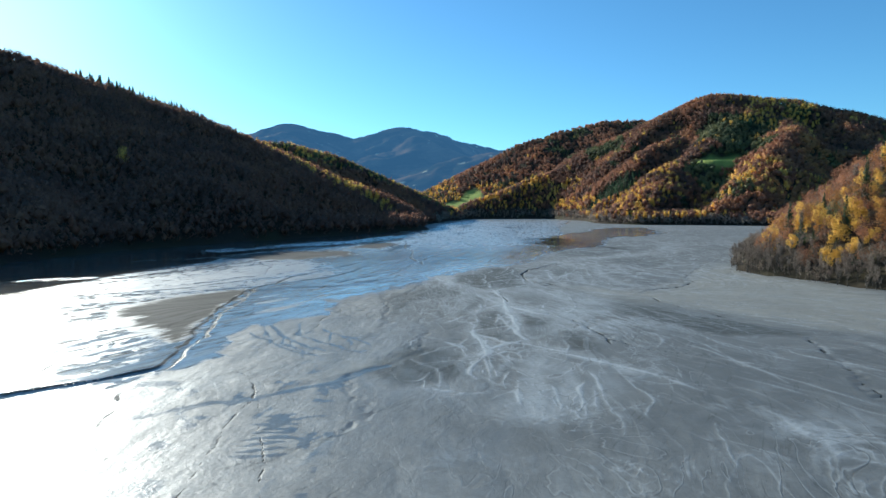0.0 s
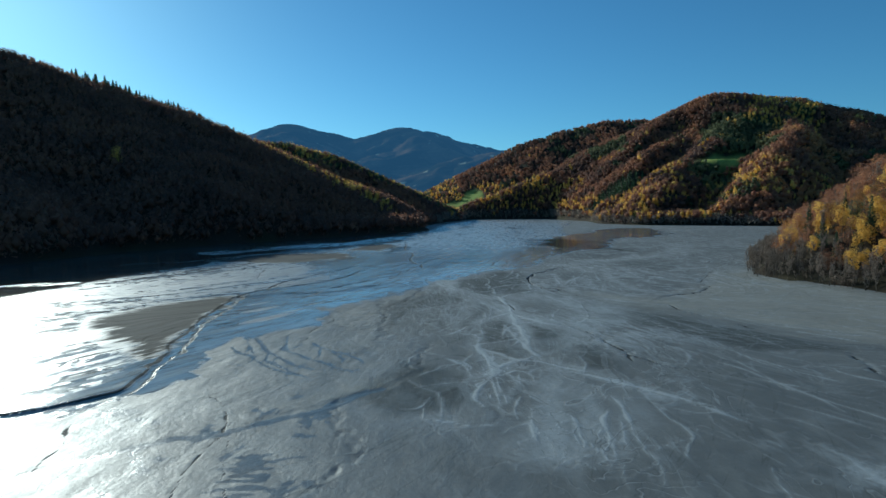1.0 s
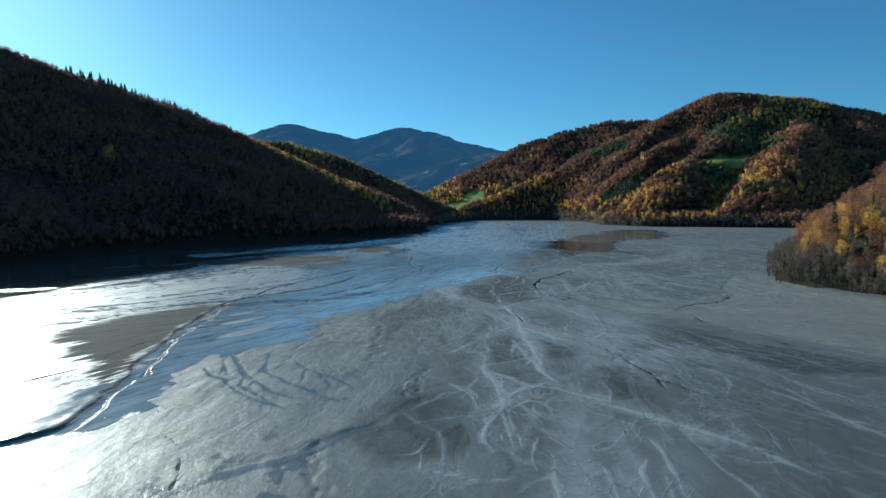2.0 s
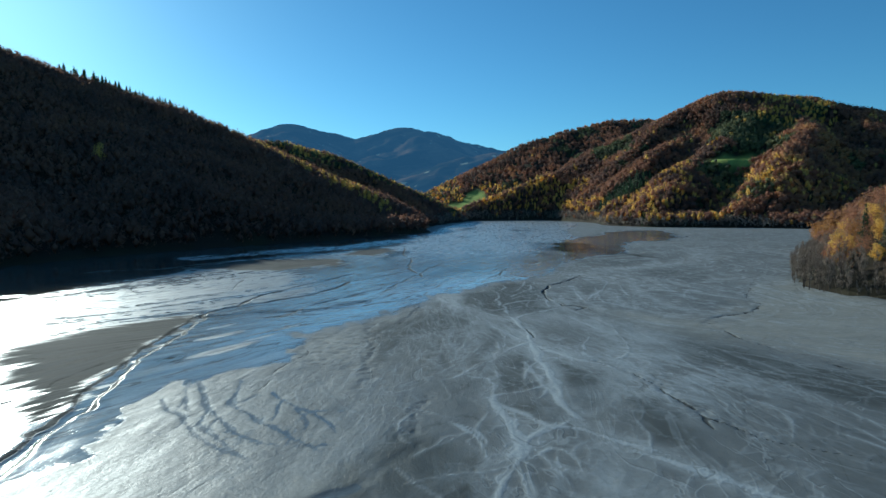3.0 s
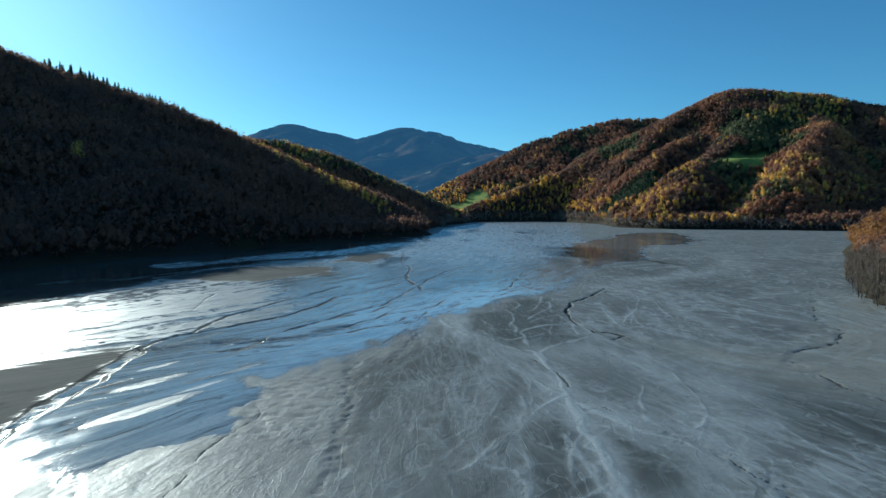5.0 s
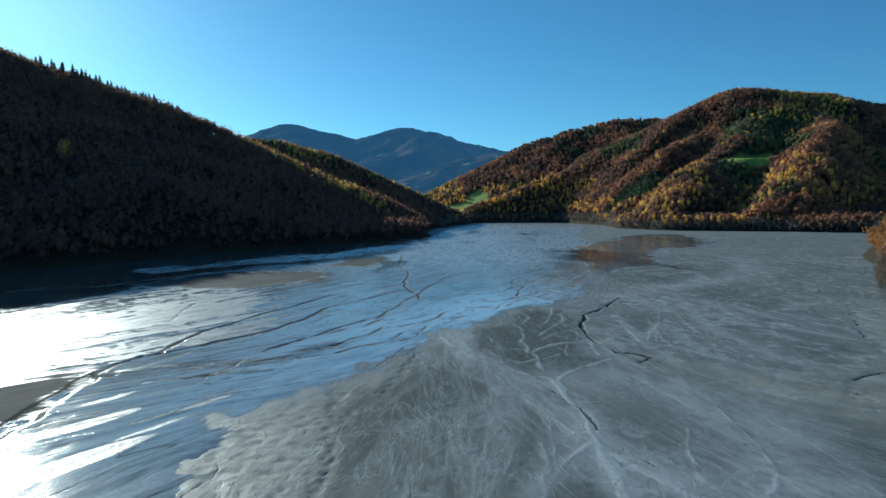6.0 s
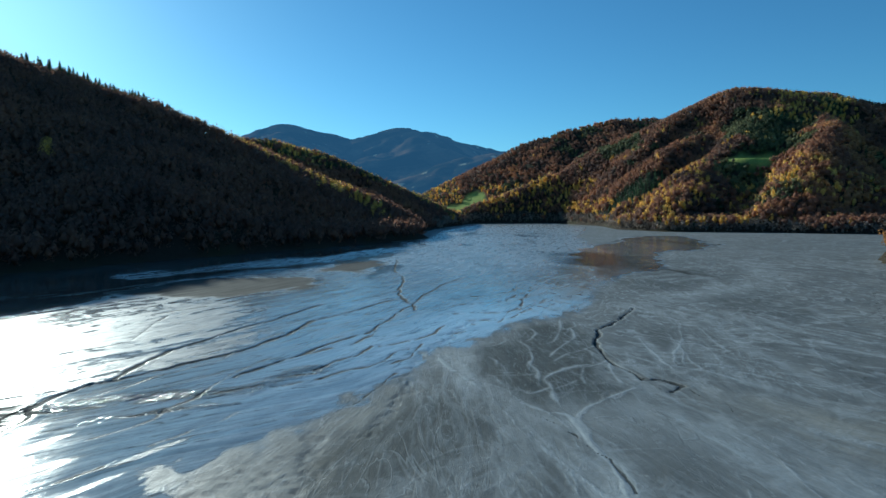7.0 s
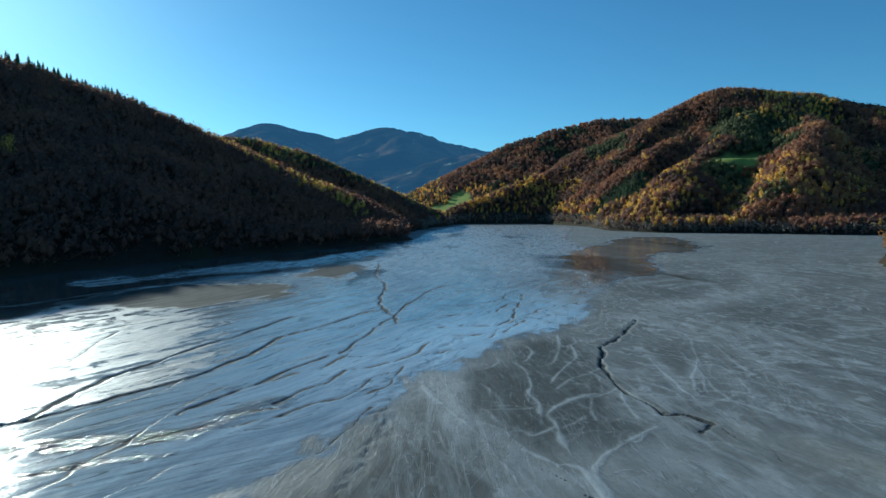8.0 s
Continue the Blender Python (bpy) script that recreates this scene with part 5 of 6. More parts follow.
        milk[near] = np.maximum(milk[near], 1.05 * strength * np.exp(-(d / (1.2 * width)) ** 2))
    milk = milk * (0.55 + 0.45 * smooth(0.36, 0.60, fbm(X / 2.2, Y / 5, 191, 4))) * (1 - wet) * (1 - 0.4 * drier)
    beige = smooth(14, -12, poly_sdf(X, Y, BEIGE) + 0.5 * ragged)
    for pts in SAND:
        beige = np.maximum(beige, 0.6 * smooth(4, -4, poly_sdf(X, Y, pts) + 0.25 * ragged))
    beige = beige * (1 - wet)
    bars = np.zeros(X.shape)
    for pts in BARS:
        bars = np.maximum(bars, smooth(8, -8, poly_sdf(X, Y, pts) + 0.8 * ragged))
    flow_u, flow_v = np.arctan2(X - 2, np.maximum(245 - Y, 60)) * 90, 245 - Y + 0.3 * np.abs(X - 2)
    flow_u = flow_u + (fbm(X / 22, Y / 45, 181, 3) - 0.5) * (4 + 14 * smooth(15, 50, X))
    lean_y = np.arange(-400.0, 1200.0, 2.0)      # the wet stretch flows along a bent course
    bend = np.cumsum(np.interp(lean_y, [60, 130, 150, 172, 186, 200, 225, 300, 420, 700], [0.4, 0.5, 0.7, 1.5, 1.5, 0.9, 0.6, 0.48, 0.25, 0.1])) * 2.0
    wet_u = X - np.interp(Y, lean_y, bend) + (fbm(X / 30, Y / 30, 183, 3) - 0.5) * 10
    ridged = 1 - np.abs(2 * fbm((0.87 * X - 0.5 * Y) / 3.2, (0.5 * X + 0.87 * Y) / 48, 151, 3) - 1)
    Z += wet * 0.035 * smooth(0.75, 1.0, ridged) * smooth(420, 250, Y) * (1 - silt) * (1 - still_shade)
    Z += 0.18 * crumbs * (1 - np.abs(2 * fbm(X / 1.3 + Y / 4, Y / 1.1, 153, 2) - 1)) ** 3
    ripple = (0.32 - 0.13 * wet + 0.20 * damp + 0.16 * glare + 1.6 * crumbs + 0.7 * lens - 0.10 * film) * (1 - 0.9 * np.maximum(silt, pool)) * (0.25 + 0.75 * smooth(420, 160, Y))
    # "milky" marks where the sky's reflection is put into the base colour
    me = mesh_from("mudflat", np.stack([X, Y, Z], -1).reshape(-1, 3), grid_faces(len(mx), len(my)), MUD,
                   {"wet": wet, "vein": vein, "silt": np.clip(0.34 * pool + 0.75 * still_shade + 0.45 * patches + 0.42 * bars, 0, 1), "milk": milk, "film": film, "milky": np.maximum(film * smooth(190, 240, Y), 0.6 * far), "dull": dull * (1 - 0.6 * strip), "slick": slick, "beige": beige, "damp": damp, "swirl": smooth(140, 230, Y) * (1 - wet) * (0.35 + 0.65 * smooth(10, 50, X)), "rough_share": share, "rill": rill, "chan": np.minimum(chan, 4.0), "dark": dark, "core": core, "far": smooth(270, 340, Y), "rough": rough, "ripple": ripple, "glare": np.maximum(glare * wet, 0.22 * damp), "flow_u": flow_u, "flow_v": flow_v, "wet_u": wet_u, "wet_v": Y}, True)
    tagged(new("mudflat", me), "wet grey mine tailings with pale braided rivulets and dark channels", "mudflat", kind="structure")


mudflat()


# ---- trees ----
def crown_cloud(rng, leaves, size, shape, core=True):
    """Tufts of leaves scattered over a crown; shape gives points on it and their outward ways."""
    c, out = shape(rng, leaves)
    a = rng.normal(size=(leaves, 3, 3))
    a -= 0.75 * out[:, None, :] * np.sum(a * out[:, None, :], 2, keepdims=True)     # tufts lie rather along the crown's skin
    a /= np.linalg.norm(a, axis=2, keepdims=True)
    v = (c[:, None, :] + a * size * rng.uniform(0.6, 1.2, (leaves, 1, 1))).reshape(-1, 3)
    return v, np.arange(leaves * 3).reshape(-1, 3)


def round_crown(lobes, low, high, radius):
    def shape(rng, n):
        centres = np.stack([rng.normal(0, radius * 0.45, lobes), rng.normal(0, radius * 0.45, lobes), rng.uniform(low + 0.1, high - 0.12, lobes)], 1)
        sizes = rng.uniform(0.5, 0.75, lobes) * radius
        k = rng.integers(0, lobes, n)
        d = rng.normal(size=(n, 3))
        d /= np.linalg.norm(d, axis=1, keepdims=True)
        p = centres[k] + d * sizes[k][:, None] * rng.uniform(0.6, 1.05, (n, 1))
        way = p - np.array([0, 0, 0.35 * low + 0.65 * (low + high) / 2])
        way = way / np.linalg.norm(way, axis=1, keepdims=True) + 0.7 * d
        return p, way / np.linalg.norm(way, axis=1, keepdims=True)
    return shape


def cone_crown(low, radius):
    def shape(rng, n):
        z = low + (1 - low) * (1 - np.sqrt(rng.uniform(0, 1, n)))
        tier = 0.75 + 0.25 * np.cos(z * 55)
        r = radius * (1.02 - (z - low) / (1 - low)) * tier * rng.uniform(0.5, 1.0, n)
        a = rng.uniform(0, 2 * math.pi, n)
        return np.stack([r * np.cos(a), r * np.sin(a), z], 1), np.stack([np.cos(a), np.sin(a), np.full(n, 0.35)], 1)
    return shape


def octa_ball():
    """A ball of 18 points and 32 triangles."""
    pts = [Vector(p) for p in ((1, 0, 0), (-1, 0, 0), (0, 1, 0), (0, -1, 0), (0, 0, 1), (0, 0, -1))]
    tris = [(a, b, c) for a in (0, 1) for b in (2, 3) for c in (4, 5)]
    mids, faces = {}, []

    def mid(i, j):
        key = (min(i, j), max(i, j))
        if key not in mids:
            mids[key] = len(pts)
            pts.append((pts[i] + pts[j]).normalized())
        return mids[key]
    for a, b, c in tris:
        ab, bc, ca = mid(a, b), mid(b, c), mid(c, a)
        faces += [(a, ab, ca), (ab, b, bc), (ca, bc, c), (ab, bc, ca)]
    out = []
    for a, b, c in faces:       # all facing outward
        n = (pts[b] - pts[a]).cross(pts[c] - pts[a])
        out.append((a, b, c) if n.dot(pts[a] + pts[b] + pts[c]) > 0 else (a, c, b))
    return np.array([tuple(p) for p in pts]), np.array(out)


def puff(rng, tufts, size, low, high, radius, plain=False):
    """A crown as a lumpy mass with tufts of leaves breaking its outline."""
    ball, tris = octa_ball()
    if plain:       # eight faces are enough for a core that hardly shows
        ball, tris = ball[:6], np.array([(0, 2, 4), (2, 1, 4), (1, 3, 4), (3, 0, 4), (2, 0, 5), (1, 2, 5), (3, 1, 5), (0, 3, 5)])
    mid, tall = (low + high) / 2, (high - low) / 2
    lump = rng.uniform(0.4, 0.78, (len(ball), 1))
    core = ball * lump * np.array([radius, radius, tall]) + np.array([0, 0, mid])
    d = rng.normal(size=(tufts, 3))
    d[:, 2] += 0.25
    d /= np.linalg.norm(d, axis=1, keepdims=True)
    c = d * rng.uniform(0.66, 1.04, (tufts, 1)) * np.array([radius, radius, tall]) + np.array([0, 0, mid])
    a = rng.normal(size=(tufts, 3, 3))
    a -= 0.6 * d[:, None, :] * np.sum(a * d[:, None, :], 2, keepdims=True)
    a /= np.linalg.norm(a, axis=2, keepdims=True)
    v = (c[:, None, :] + a * size * rng.uniform(0.6, 1.25, (tufts, 1, 1))).reshape(-1, 3)
    return np.concatenate([core, v]), np.concatenate([tris, np.arange(tufts * 3).reshape(-1, 3) + len(core)])


def plant(name, label, material, where, heights, make, variants, tints, category="trees"):
    """A wood of many trees in one mesh; each tree is a turned and scaled variant."""
    rng = np.random.default_rng(len(where[0]) + 7)
    x, y, z = where
    verts, faces, tint, start = [], [], [], 0
    pick = rng.integers(0, variants, len(x))
    for k in range(variants):
        v, f = make(np.random.default_rng(100 + k))
        m = np.where(pick == k)[0]
        if not len(m):
            continue
        a = rng.uniform(0, 2 * math.pi, len(m))
        wide = heights[m] * rng.uniform(0.85, 1.2, len(m))
        ca, sa = np.cos(a)[:, None], np.sin(a)[:, None]
        vx = (v[:, 0] * ca - v[:, 1] * sa) * wide[:, None] + x[m][:, None]
        vy = (v[:, 0] * sa + v[:, 1] * ca) * wide[:, None] + y[m][:, None]
        vz = v[:, 2] * heights[m][:, None] + z[m][:, None]
        verts.append(np.stack([vx, vy, vz], -1).reshape(-1, 3))
        faces.append((f[None] + (np.arange(len(m)) * len(v))[:, None, None] + start).reshape(-1, 3))
        tint.append(np.repeat(tints[m], len(v)))
        start += len(m) * len(v)
    me = mesh_from(name, np.concatenate(verts), np.concatenate(faces), material, {"tint": np.concatenate(tint)}, True)
    return tagged(new(name, me), label, category, kind="stuff")


def scatter(rng, x0, x1, y0, y1, spacing):
    """Places on a jittered lattice."""
    X, Y = np.meshgrid(np.arange(x0, x1, spacing), np.arange(y0, y1, spacing))
    return (X + rng.uniform(-0.5, 0.5, X.shape) * spacing).ravel(), (Y + rng.uniform(-0.5, 0.5, Y.shape) * spacing).ravel()


def in_sight(x, y):
    """The stretch of the valley that the flight looks into."""
    return (x > -0.86 * y - 60) & (x < 0.86 * y + 60)


def close_wood(x, y):
    """The near headland, whose trees stand singly."""
    return (x > 90) & (x < 0.76 * y + 15) & (y < 470)


def facing(x, y, z):
    """Slopes that look onto the lake; the far sides of the ridges are planted thinly."""
    seen = np.zeros(x.shape, bool)
    for ey in (10.0, 65.0, 120.0):
        clear = np.ones(x.shape, bool)
        for u in np.linspace(0.3, 0.985, 60):
            clear &= sample(GZ, x * u, ey + (y - ey) * u) < 25 + (z + 18 - 25) * u
        seen |= clear
    return seen


def forests():
    rng = np.random.default_rng(3)
    x1, y1 = scatter(rng, -760, 860, 160, 1330, 5.5)
    x2, y2 = scatter(rng, -500, 1500, 1330, 1960, 10.5)
    x3, y3 = scatter(rng, -700, 900, 1960, 2300, 17.0)
    x, y = np.concatenate([x1, x2, x3]), np.concatenate([y1, y2, y3])
    size = np.concatenate([np.full(len(x1), 1.0), np.full(len(x2), 1.25), np.full(len(x3), 1.7)])
    z, shore, grass = sample(GZ, x, y), sample(GS, x, y), sample(meadow, x, y)
    keep = (shore > 1) & (grass < 0.4) & in_sight(x, y) & ~close_wood(x, y) & (rng.uniform(size=len(x)) < 0.94)
    keep &= facing(x, y, z) | (rng.uniform(size=len(x)) < 0.06)
    x, y, z, shore, size = x[keep], y[keep], z[keep] - 0.3, shore[keep], size[keep]
    patch, speck = fbm(x / 60, y / 60, 91, 3), rng.uniform(size=len(x))

    def zone(cx, cy, rx, ry):
        return np.hypot((x - cx) / rx, (y - cy) / ry) + 1.2 * (patch - 0.5) < 1.0
    left = (x < 0) & (y < 900)
    right = smooth(60, 200, x)
    edge = smooth(40, 0, np.abs(x + 119)) * smooth(40, 0, np.abs(y - 740))
    yellow = (zone(275, 880, 62, 70) & (speck < 0.38)) | (zone(330, 935, 34, 34) & (speck < 0.6)) | (zone(235, 800, 40, 40) & (speck < 0.35))
    yellow |= (zone(400, 825, 60, 62) & (speck < 0.3)) | (zone(605, 1110, 55, 80) & (speck < 0.45)) | (zone(505, 800, 60, 30) & (speck < 0.3))
    yellow |= ((y > 1115) & (z < 75) & (x < 260) & (patch > 0.42) & (speck < 0.55)) | (zone(230, 1480, 120, 40) & (speck < 0.4))
    yellow |= (shore < 34) & (x > 30) & (x < 330) & (y > 560) & (speck < 0.42)
    crest = line_dist(x, y, [(-262, 772), (-190, 765), (-119, 745), (-75, 712)])
    yellow |= ((crest < 16) & (speck < 0.5)) | (zone(-62, 694, 13, 13) & (speck < 0.4))
    yellow |= (speck < 0.25 * edge) | (speck < 0.018 * right) | ((y > 1000) & (x < 40) & (speck < 0.35))
    olive = ((y > 1000) & (x < 40) & (speck < 0.75) & ~yellow) | ((fbm(x / 80 + 40, y / 80, 95, 3) > 0.69) | zone(500, 1050, 60, 75) | (zone(345, 775, 40, 26) & (speck < 0.7)) | (zone(385, 930, 40, 40) & (speck < 0.5))) & ~yellow & (right > 0.5)
    spruce = ((zone(284, 957, 46, 34) & (speck < 0.95)) | (zone(560, 1060, 40, 30) & (speck > 0.5)) | ((speck > 0.98) & ~left)) & ~(yellow & ~zone(284, 957, 40, 30))
    yellow &= ~spruce
    bare = (shore < 12) & (speck > 0.1) & (speck < 0.9) & ~left
    olive &= ~spruce
    beech = ~(yellow | olive | spruce | bare)
    tint = np.clip(0.38 + (fbm(x / 35, y / 35, 97, 2) - 0.5) * 1.1 + rng.normal(0, 0.10, len(x)), 0.02, 0.98)
    tint = np.clip(tint + 0.26 * smooth(1.2, 0.6, np.hypot((x - 500) / 150, (y - 860) / 150)), 0.02, 0.98)        # sunlit gold of the spur, put into the tint
    h = rng.uniform(9.0, 14.5, len(x)) * size
    z = z - 0.3 * h * (y > 1330)        # far woods show their crowns alone

    def pick(m):
        return (x[m], y[m], z[m])
    leafy = lambda r: puff(r, 31, 0.10, 0.22, 1.0, 0.36)
    slim = lambda r: puff(r, 44, 0.065, 0.16, 1.0, 0.23)
    fir = lambda r: crown_cloud(r, 64, 0.075, cone_crown(0.05, 0.19))
    twigs = lambda r: crown_cloud(r, 50, 0.10, round_crown(5, 0.05, 0.95, 0.2))
    # backlit slope: lower tints put part of its shade into the leaf colour
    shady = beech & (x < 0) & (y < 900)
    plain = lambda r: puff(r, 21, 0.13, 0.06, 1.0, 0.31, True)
    plant("beech_forest", "brown beech forest on the shaded slope above the lake, shade partly in its tints", BEECH, pick(shady), h[shady], plain, 6, 0.1 + 0.45 * tint[shady])
    beech &= ~shady
    plant("beech_forest", "rust-brown autumn beech forest covering the sunlit hills", BEECH, pick(beech), h[beech], leafy, 7, tint[beech])
    m = yellow & ~bare
    plant("birch_grove", "golden yellow birches scattered through the brown woods", BIRCH, pick(m), h[m], slim, 6, 0.45 + 0.55 * tint[m])
    m = olive & ~bare
    plant("mixed_wood", "dull olive green mixed wood on the slopes", OLIVE, pick(m), h[m] * 0.9, leafy, 5, tint[m])
    m = spruce & ~bare
    plant("spruce_stand", "dark green spruce stand among bare beeches", SPRUCE, pick(m), h[m] * 1.2, fir, 5, tint[m])
    xs, ys = scatter(rng, -260, 560, 250, 1160, 4.2)
    sh = sample(GS, xs, ys)
    m = (sh > 0.5) & (sh < 13) & in_sight(xs, ys) & ~close_wood(xs, ys) & ~((xs < 0) & (ys < 900))
    xs, ys = np.concatenate([x[bare], xs[m]]), np.concatenate([y[bare], ys[m]])
    hs = rng.uniform(6, 11, len(xs))
    plant("bare_shore_wood", "leafless grey-brown young trees along the lake shore", TWIG, (xs, ys, sample(GZ, xs, ys) - 0.2), hs, twigs, 5, rng.uniform(0.1, 0.9, len(xs)))
    xs, ys = scatter(rng, 95, 330, 160, 470, 3.4)
    sh = sample(GS, xs, ys)
    m = close_wood(xs, ys) & (sh > 1.5) & (sh < 70)
    xs, ys = xs[m], ys[m]
    low_brush = lambda r: crown_cloud(r, 26, 0.20, round_crown(4, 0.0, 0.9, 0.55))
    plant("undergrowth", "low leafless brown scrub covering the ground of the headland", TWIG, (xs, ys, sample(GZ, xs, ys) - 0.2), rng.uniform(0.7, 1.7, len(xs)), low_brush, 5, rng.uniform(0.0, 0.4, len(xs)), "scrub")


forests()


# ---- single trees ----
def tube(pts, radii, sides=5):
    """A tapered limb along points."""
    verts, faces = [], []
    for k, (p, r) in enumerate(zip(pts, radii)):
        q = Vector(pts[min(k + 1, len(pts) - 1)]) - Vector(pts[max(k - 1, 0)])
        side = q.normalized().orthogonal().normalized()
        up = q.normalized().cross(side)
        for j in range(sides):
            a = 2 * math.pi * j / sides
            verts.append(Vector(p) + side * (r * math.cos(a)) + up * (r * math.sin(a)))
    for k in range(len(pts) - 1):
        for j in range(sides):
            a, b = k * sides + j, k * sides + (j + 1) % sides
            faces += [(a, b, b + sides), (a, b + sides, a + sides)]
    return [tuple(v) for v in verts], faces


def limbs(rng, high, radius, forks, reach, twigs=0, rise=1.0):
    """A trunk with limbs and, for a leafless tree, twigs, as one mesh's arrays."""
    wood, brush = ([], []), ([], [])

    def take(v, f, into=wood):
        verts, faces = into
        start = len(verts)
        verts.extend(v)
        faces.extend([tuple(i + start for i in t) for t in f])
    lean = rng.normal(0, 0.03, 2) * high
    spine = [(lean[0] * u * u, lean[1] * u * u, high * u - 0.5 * (u == 0)) for u in (0, 0.2, 0.45, 0.7, 1.0)]
    take(*tube(spine, [radius * v for v in (1.3, 1.0, 0.75, 0.5, 0.12)]))
    for k in range(forks):
        u = rng.uniform(0.18, 0.92)
        a, out = rng.uniform(0, 2 * math.pi), reach * rng.uniform(0.5, 1.0) * (1.15 - 0.6 * u)
        base = Vector((lean[0] * u * u, lean[1] * u * u, high * u))
        tip = base + Vector((math.cos(a) * out, math.sin(a) * out, out * rng.uniform(0.7, 1.5) * rise))
        mid = base.lerp(tip, 0.5) + Vector((0, 0, -0.12 * out))
        take(*tube([base, mid, tip], [radius * 0.42, radius * 0.28, radius * 0.06], 3))
        for j in range(twigs):
            w = rng.uniform(0.25, 1.0)
            root = base.lerp(mid, w * 2) if w < 0.5 else mid.lerp(tip, w * 2 - 1)
            end = root + Vector((rng.normal(0, 0.5), rng.normal(0, 0.5), rng.uniform(0.3, 1.2))) * (reach * 0.42)
            take(*tube([root, end], [0.06, 0.025], 3), brush)
    return wood, brush


def single_tree(rng, name, label, category, group, high, radius, forks, reach, leaf_mat, leaves=0, leaf=0.4, shape=None, twigs=0, rise=1.0):
    thing = tagged(new(name), label, category, group)
    (v, f), (tv, tf) = limbs(rng, high * (0.8 if leaves else 1.0), radius, forks, reach, twigs, rise)
    part("trunk", mesh_from("trunk", v, f, BARK), thing)
    if twigs:
        tagged(part("brushwood", mesh_from("brushwood", tv, tf, TWIG, {"tint": np.full(len(tv), 0.6)}), thing, "thin bare grey-brown twigs"), kind="stuff")
    if leaves:
        v, f = crown_cloud(rng, leaves, leaf / high, shape)
        tint = np.full(len(v), rng.uniform(0.3, 0.7))
        part("crown", mesh_from("crown", v * high, f, leaf_mat, {"tint": tint}), thing)
    return thing


def near_trees():
    rng = np.random.default_rng(8)
    grp = "trees on the headland"
    kinds = {
        "yellow": [single_tree(rng, "birch_tree", "slender birch with golden yellow autumn leaves on the headland", "tree", grp, 10, 0.12, 7, 1.8, BIRCH, 900, 0.30, round_crown(9, 0.12, 1.0, 0.19)) for k in range(3)],
        "orange": [single_tree(rng, "beech_tree", "young beech with orange-brown autumn leaves on the headland", "tree", grp, 10, 0.15, 8, 2.4, ORANGE, 900, 0.32, round_crown(9, 0.12, 1.0, 0.25)) for k in range(2)],
        "brown": [single_tree(rng, "beech_tree", "young beech with thin rust-brown leaves on the headland", "tree", grp, 10, 0.15, 9, 2.4, BEECH, 700, 0.30, round_crown(9, 0.2, 1.0, 0.27), 4) for k in range(2)],
        "olive": [single_tree(rng, "willow_tree", "bushy willow with dull green leaves on the headland", "tree", grp, 8, 0.14, 8, 2.2, OLIVE, 800, 0.30, round_crown(9, 0.12, 1.0, 0.3)) for k in range(1)],
        "spruce": [single_tree(rng, "spruce_tree", "dark green spruce among the yellow headland trees", "tree", grp, 12, 0.18, 4, 1.2, SPRUCE, 1300, 0.32, cone_crown(0.06, 0.21)) for k in range(1)],
        "bare": [single_tree(rng, "bare_tree", "leafless grey-brown sapling standing at the muddy shore", "tree", grp, 8.5, 0.12, 15, 1.5, BARK, twigs=9, rise=1.7) for k in range(5)],
    }
    xa, ya = scatter(rng, 90, 330, 160, 470, 4.6)
    xb, yb = scatter(rng, 90, 250, 165, 420, 2.7)
    strip = sample(GS, xb, yb) < 11
    x, y = np.concatenate([xa, xb[strip]]), np.concatenate([ya, yb[strip]])
    z, shore = sample(GZ, x, y), sample(GS, x, y)
    keep = close_wood(x, y) & (shore > -2.5)
    z = np.maximum(z, 0)
    x, y, z, shore = x[keep], y[keep], z[keep], shore[keep]
    order = np.argsort(x + 0.35 * np.abs(y - 230))
    near, behind = order[:640], order[640:]
    behind = behind[shore[behind] > 3]
    used, thicket, saplings = set(), [], 0
    for i in near:
        r, patch = rng.uniform(), float(fbm(np.array([x[i] / 22]), np.array([y[i] / 22]), 131, 2)[0])
        inland = shore[i] + 14 * (patch - 0.5)
        if inland < 9:
            kind = "bare"
        elif y[i] > 236 + 60 * (patch - 0.5):      # the far flank has shed most of its leaves
            kind = "bare" if r < 0.35 else "brown" if r < 0.92 else "yellow"
        elif r > 0.985:
            kind = "spruce"
        elif inland < 16:
            kind = "bare" if r < 0.4 else "brown" if r < 0.75 else "yellow"
        elif patch > 0.50:
            kind = "yellow" if r < 0.38 else "orange" if r < 0.64 else "brown" if r < 0.84 else "olive"
        else:
            kind = "orange" if r < 0.35 else "yellow" if r < 0.58 else "brown" if r < 0.8 else "olive"
        if kind == "bare":
            saplings += 1
            if saplings > 285:
                thicket.append((x[i], y[i], z[i] - 0.1))
                continue
        pick = kinds[kind][rng.integers(0, len(kinds[kind]))]
        s = (rng.uniform(0.5, 1.3) if kind == "bare" else rng.uniform(0.75, 1.2)) * (0.68 + 0.32 * min(1, max(0, shore[i]) / 14))
        lean = (rng.normal(0, 0.10), rng.normal(-0.06, 0.10)) if kind == "bare" else (0, 0)     # the shore's saplings lean out over the mud
        m = Matrix.LocRotScale((x[i], y[i], z[i] - 0.1), Euler((lean[0], lean[1], 0)) if kind == "bare" else Euler((0, 0, rng.uniform(0, 6.28))), (s, s, s * rng.uniform(0.9, 1.15)))
        if pick.name in used:
            copy_thing(pick, m)
        else:
            used.add(pick.name)
            pick.matrix_basis = m
            pick.scale = (1, 1, 1)
    if thicket:
        def sapling(r):
            (v, f), (tv, tf) = limbs(r, 8.5, 0.12, 12, 1.5, 7, 1.7)
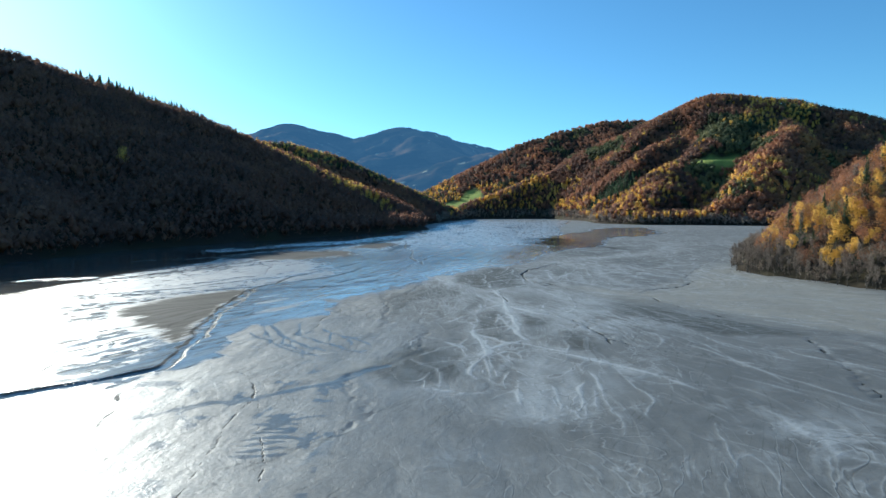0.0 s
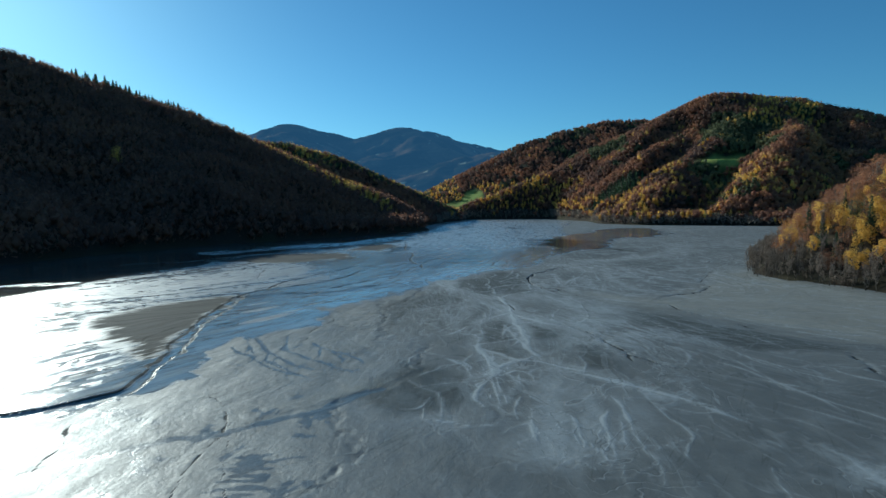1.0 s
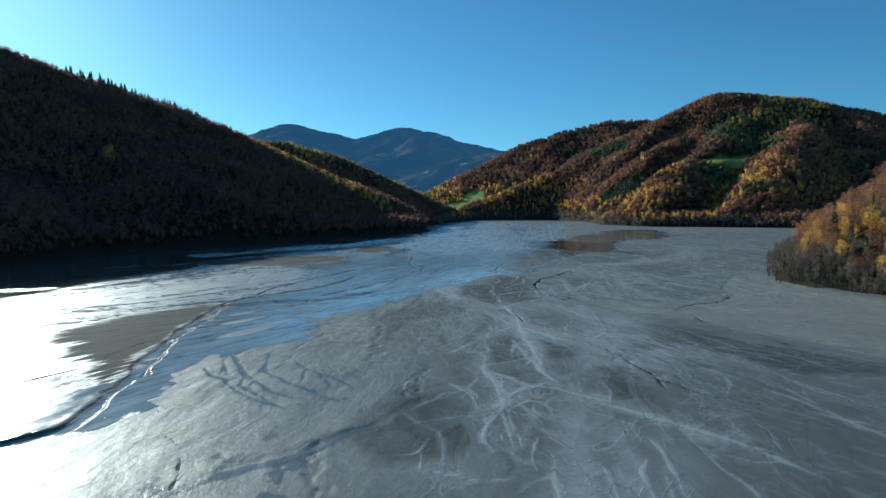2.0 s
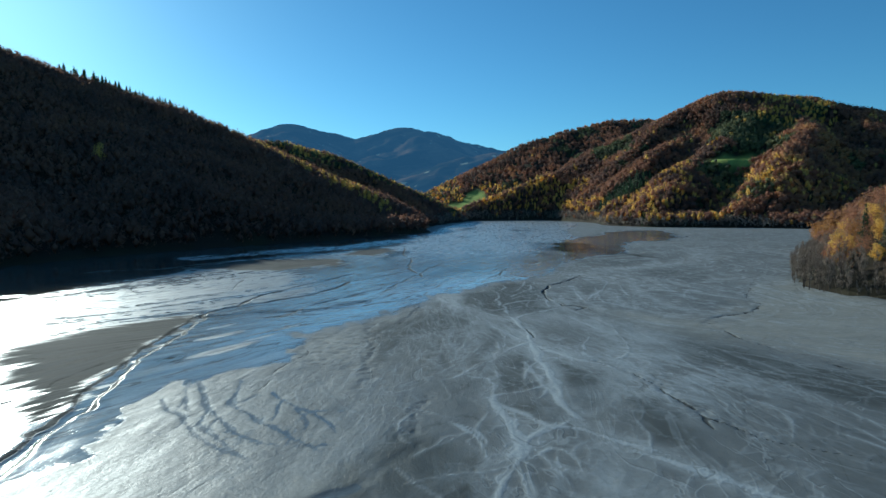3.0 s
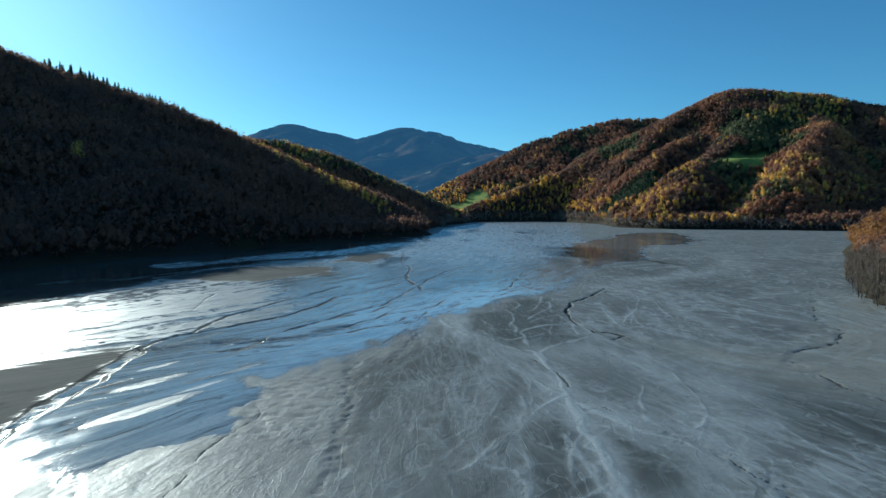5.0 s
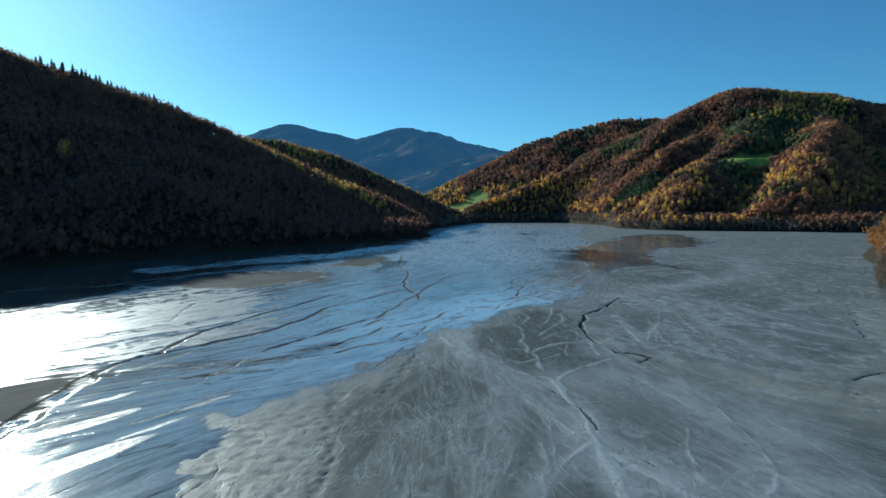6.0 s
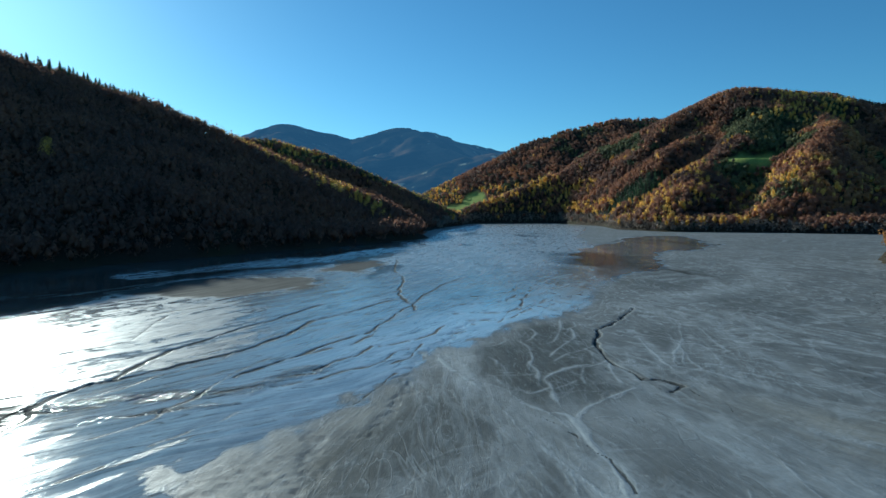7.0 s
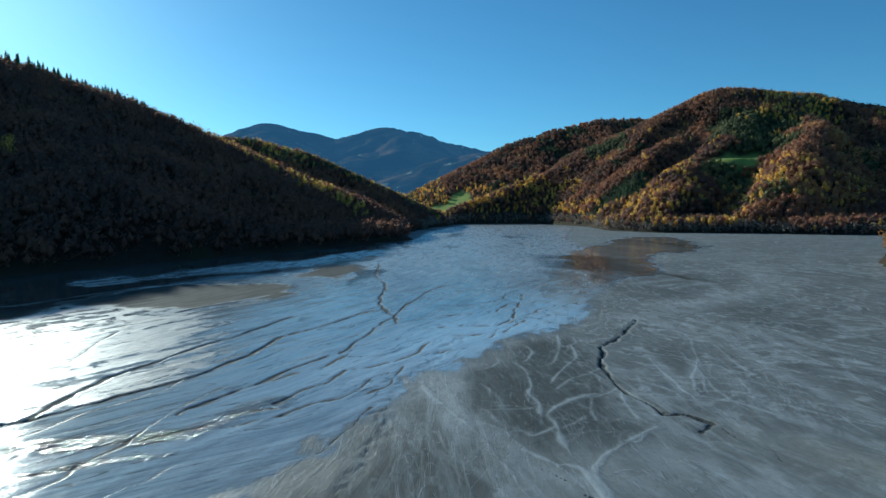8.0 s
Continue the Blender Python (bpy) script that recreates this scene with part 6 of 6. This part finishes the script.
            return np.array(v + tv) / 8.5, np.array(f + [tuple(k + len(v) for k in t) for t in tf])
        rest = np.array(thicket)
        plant("bare_thicket", "leafless grey-brown young trees crowding the headland", TWIG, (rest[:, 0], rest[:, 1], rest[:, 2]), rng.uniform(5.5, 9.5, len(rest)), sapling, 4, rng.uniform(0.2, 0.8, len(rest)))
    clump = lambda r: crown_cloud(r, 110, 0.085, round_crown(7, 0.08, 1.0, 0.27))
    turned = fbm(x[behind] / 18, y[behind] / 18, 135, 3) + rng.normal(0, 0.12, len(behind))
    for name, label, leaves, m in (("autumn_thicket", "rust-brown and orange young beeches covering the headland's far flank", ORANGE, turned > 0.53),
                                   ("brown_thicket", "dull brown half-bare young trees covering the headland's far flank", BEECH, turned <= 0.53)):
        b = behind[m]
        plant(name, label, leaves, (x[b], y[b], z[b] - 0.2), rng.uniform(6.5, 10.5, len(b)), clump, 5, rng.uniform(0.0, 0.55, len(b)))
    for sx, sy, s in ((146, 217, 1.5), (134, 209, 1.1), (124, 210, 0.75), (141, 232, 0.8), (152, 226, 1.0)):      # spruces that stand out of the yellow crowns
        m = Matrix.LocRotScale((sx, sy, float(sample(GZ, np.array([float(sx)]), np.array([float(sy)]))[0]) - 0.1), Euler((0, 0, sx)), (s, s, s))
        copy_thing(kinds["spruce"][0], m)
    for many in kinds.values():
        for k, ob in enumerate(many):
            if ob.name not in used:
                ob.matrix_basis = pose(150 + 4 * k, 300, float(sample(GZ, np.array([150.0 + 4 * k]), np.array([300.0]))[0]) - 0.1)


def ridge_spruces():
    rng = np.random.default_rng(12)
    first = None
    crest = RIDGES[0][1]
    for k in range(84):
        x = -440 + 150 * (k / 83) ** 0.9 + rng.normal(0, 3)
        y = float(np.interp(x, [p[0] for p in crest], [p[1] for p in crest])) + rng.normal(0, 6)
        z = float(sample(GZ, np.array([x]), np.array([y]))[0]) - 0.3
        s = rng.uniform(0.75, 1.25) * (1.1 - 0.3 * k / 83)
        m = Matrix.LocRotScale((x, y, z), Euler((0, 0, rng.uniform(0, 6.28))), (s, s, s))
        if first is None:
            first = single_tree(rng, "spruce_tree", "tall dark spruce standing out on the wooded ridge", "tree", "spruces along the ridge", 16, 0.25, 3, 1.2, SPRUCE, 1000, 0.7, cone_crown(0.03, 0.3))
            first.matrix_basis = m
            first.scale = (1, 1, 1)
        else:
            copy_thing(first, m)


near_trees()
ridge_spruces()


def lone_birch():
    rng = np.random.default_rng(21)
    z = float(sample(GZ, np.array([-258.0]), np.array([508.0]))[0])
    tree = single_tree(rng, "birch_tree", "pale yellow birch standing alone in the dark brown wood", "tree", "", 21, 0.25, 8, 3.0, BIRCH, 700, 0.6, round_crown(8, 0.35, 1.0, 0.26))
    tree.matrix_basis = pose(-258, 508, z - 0.3)


lone_birch()
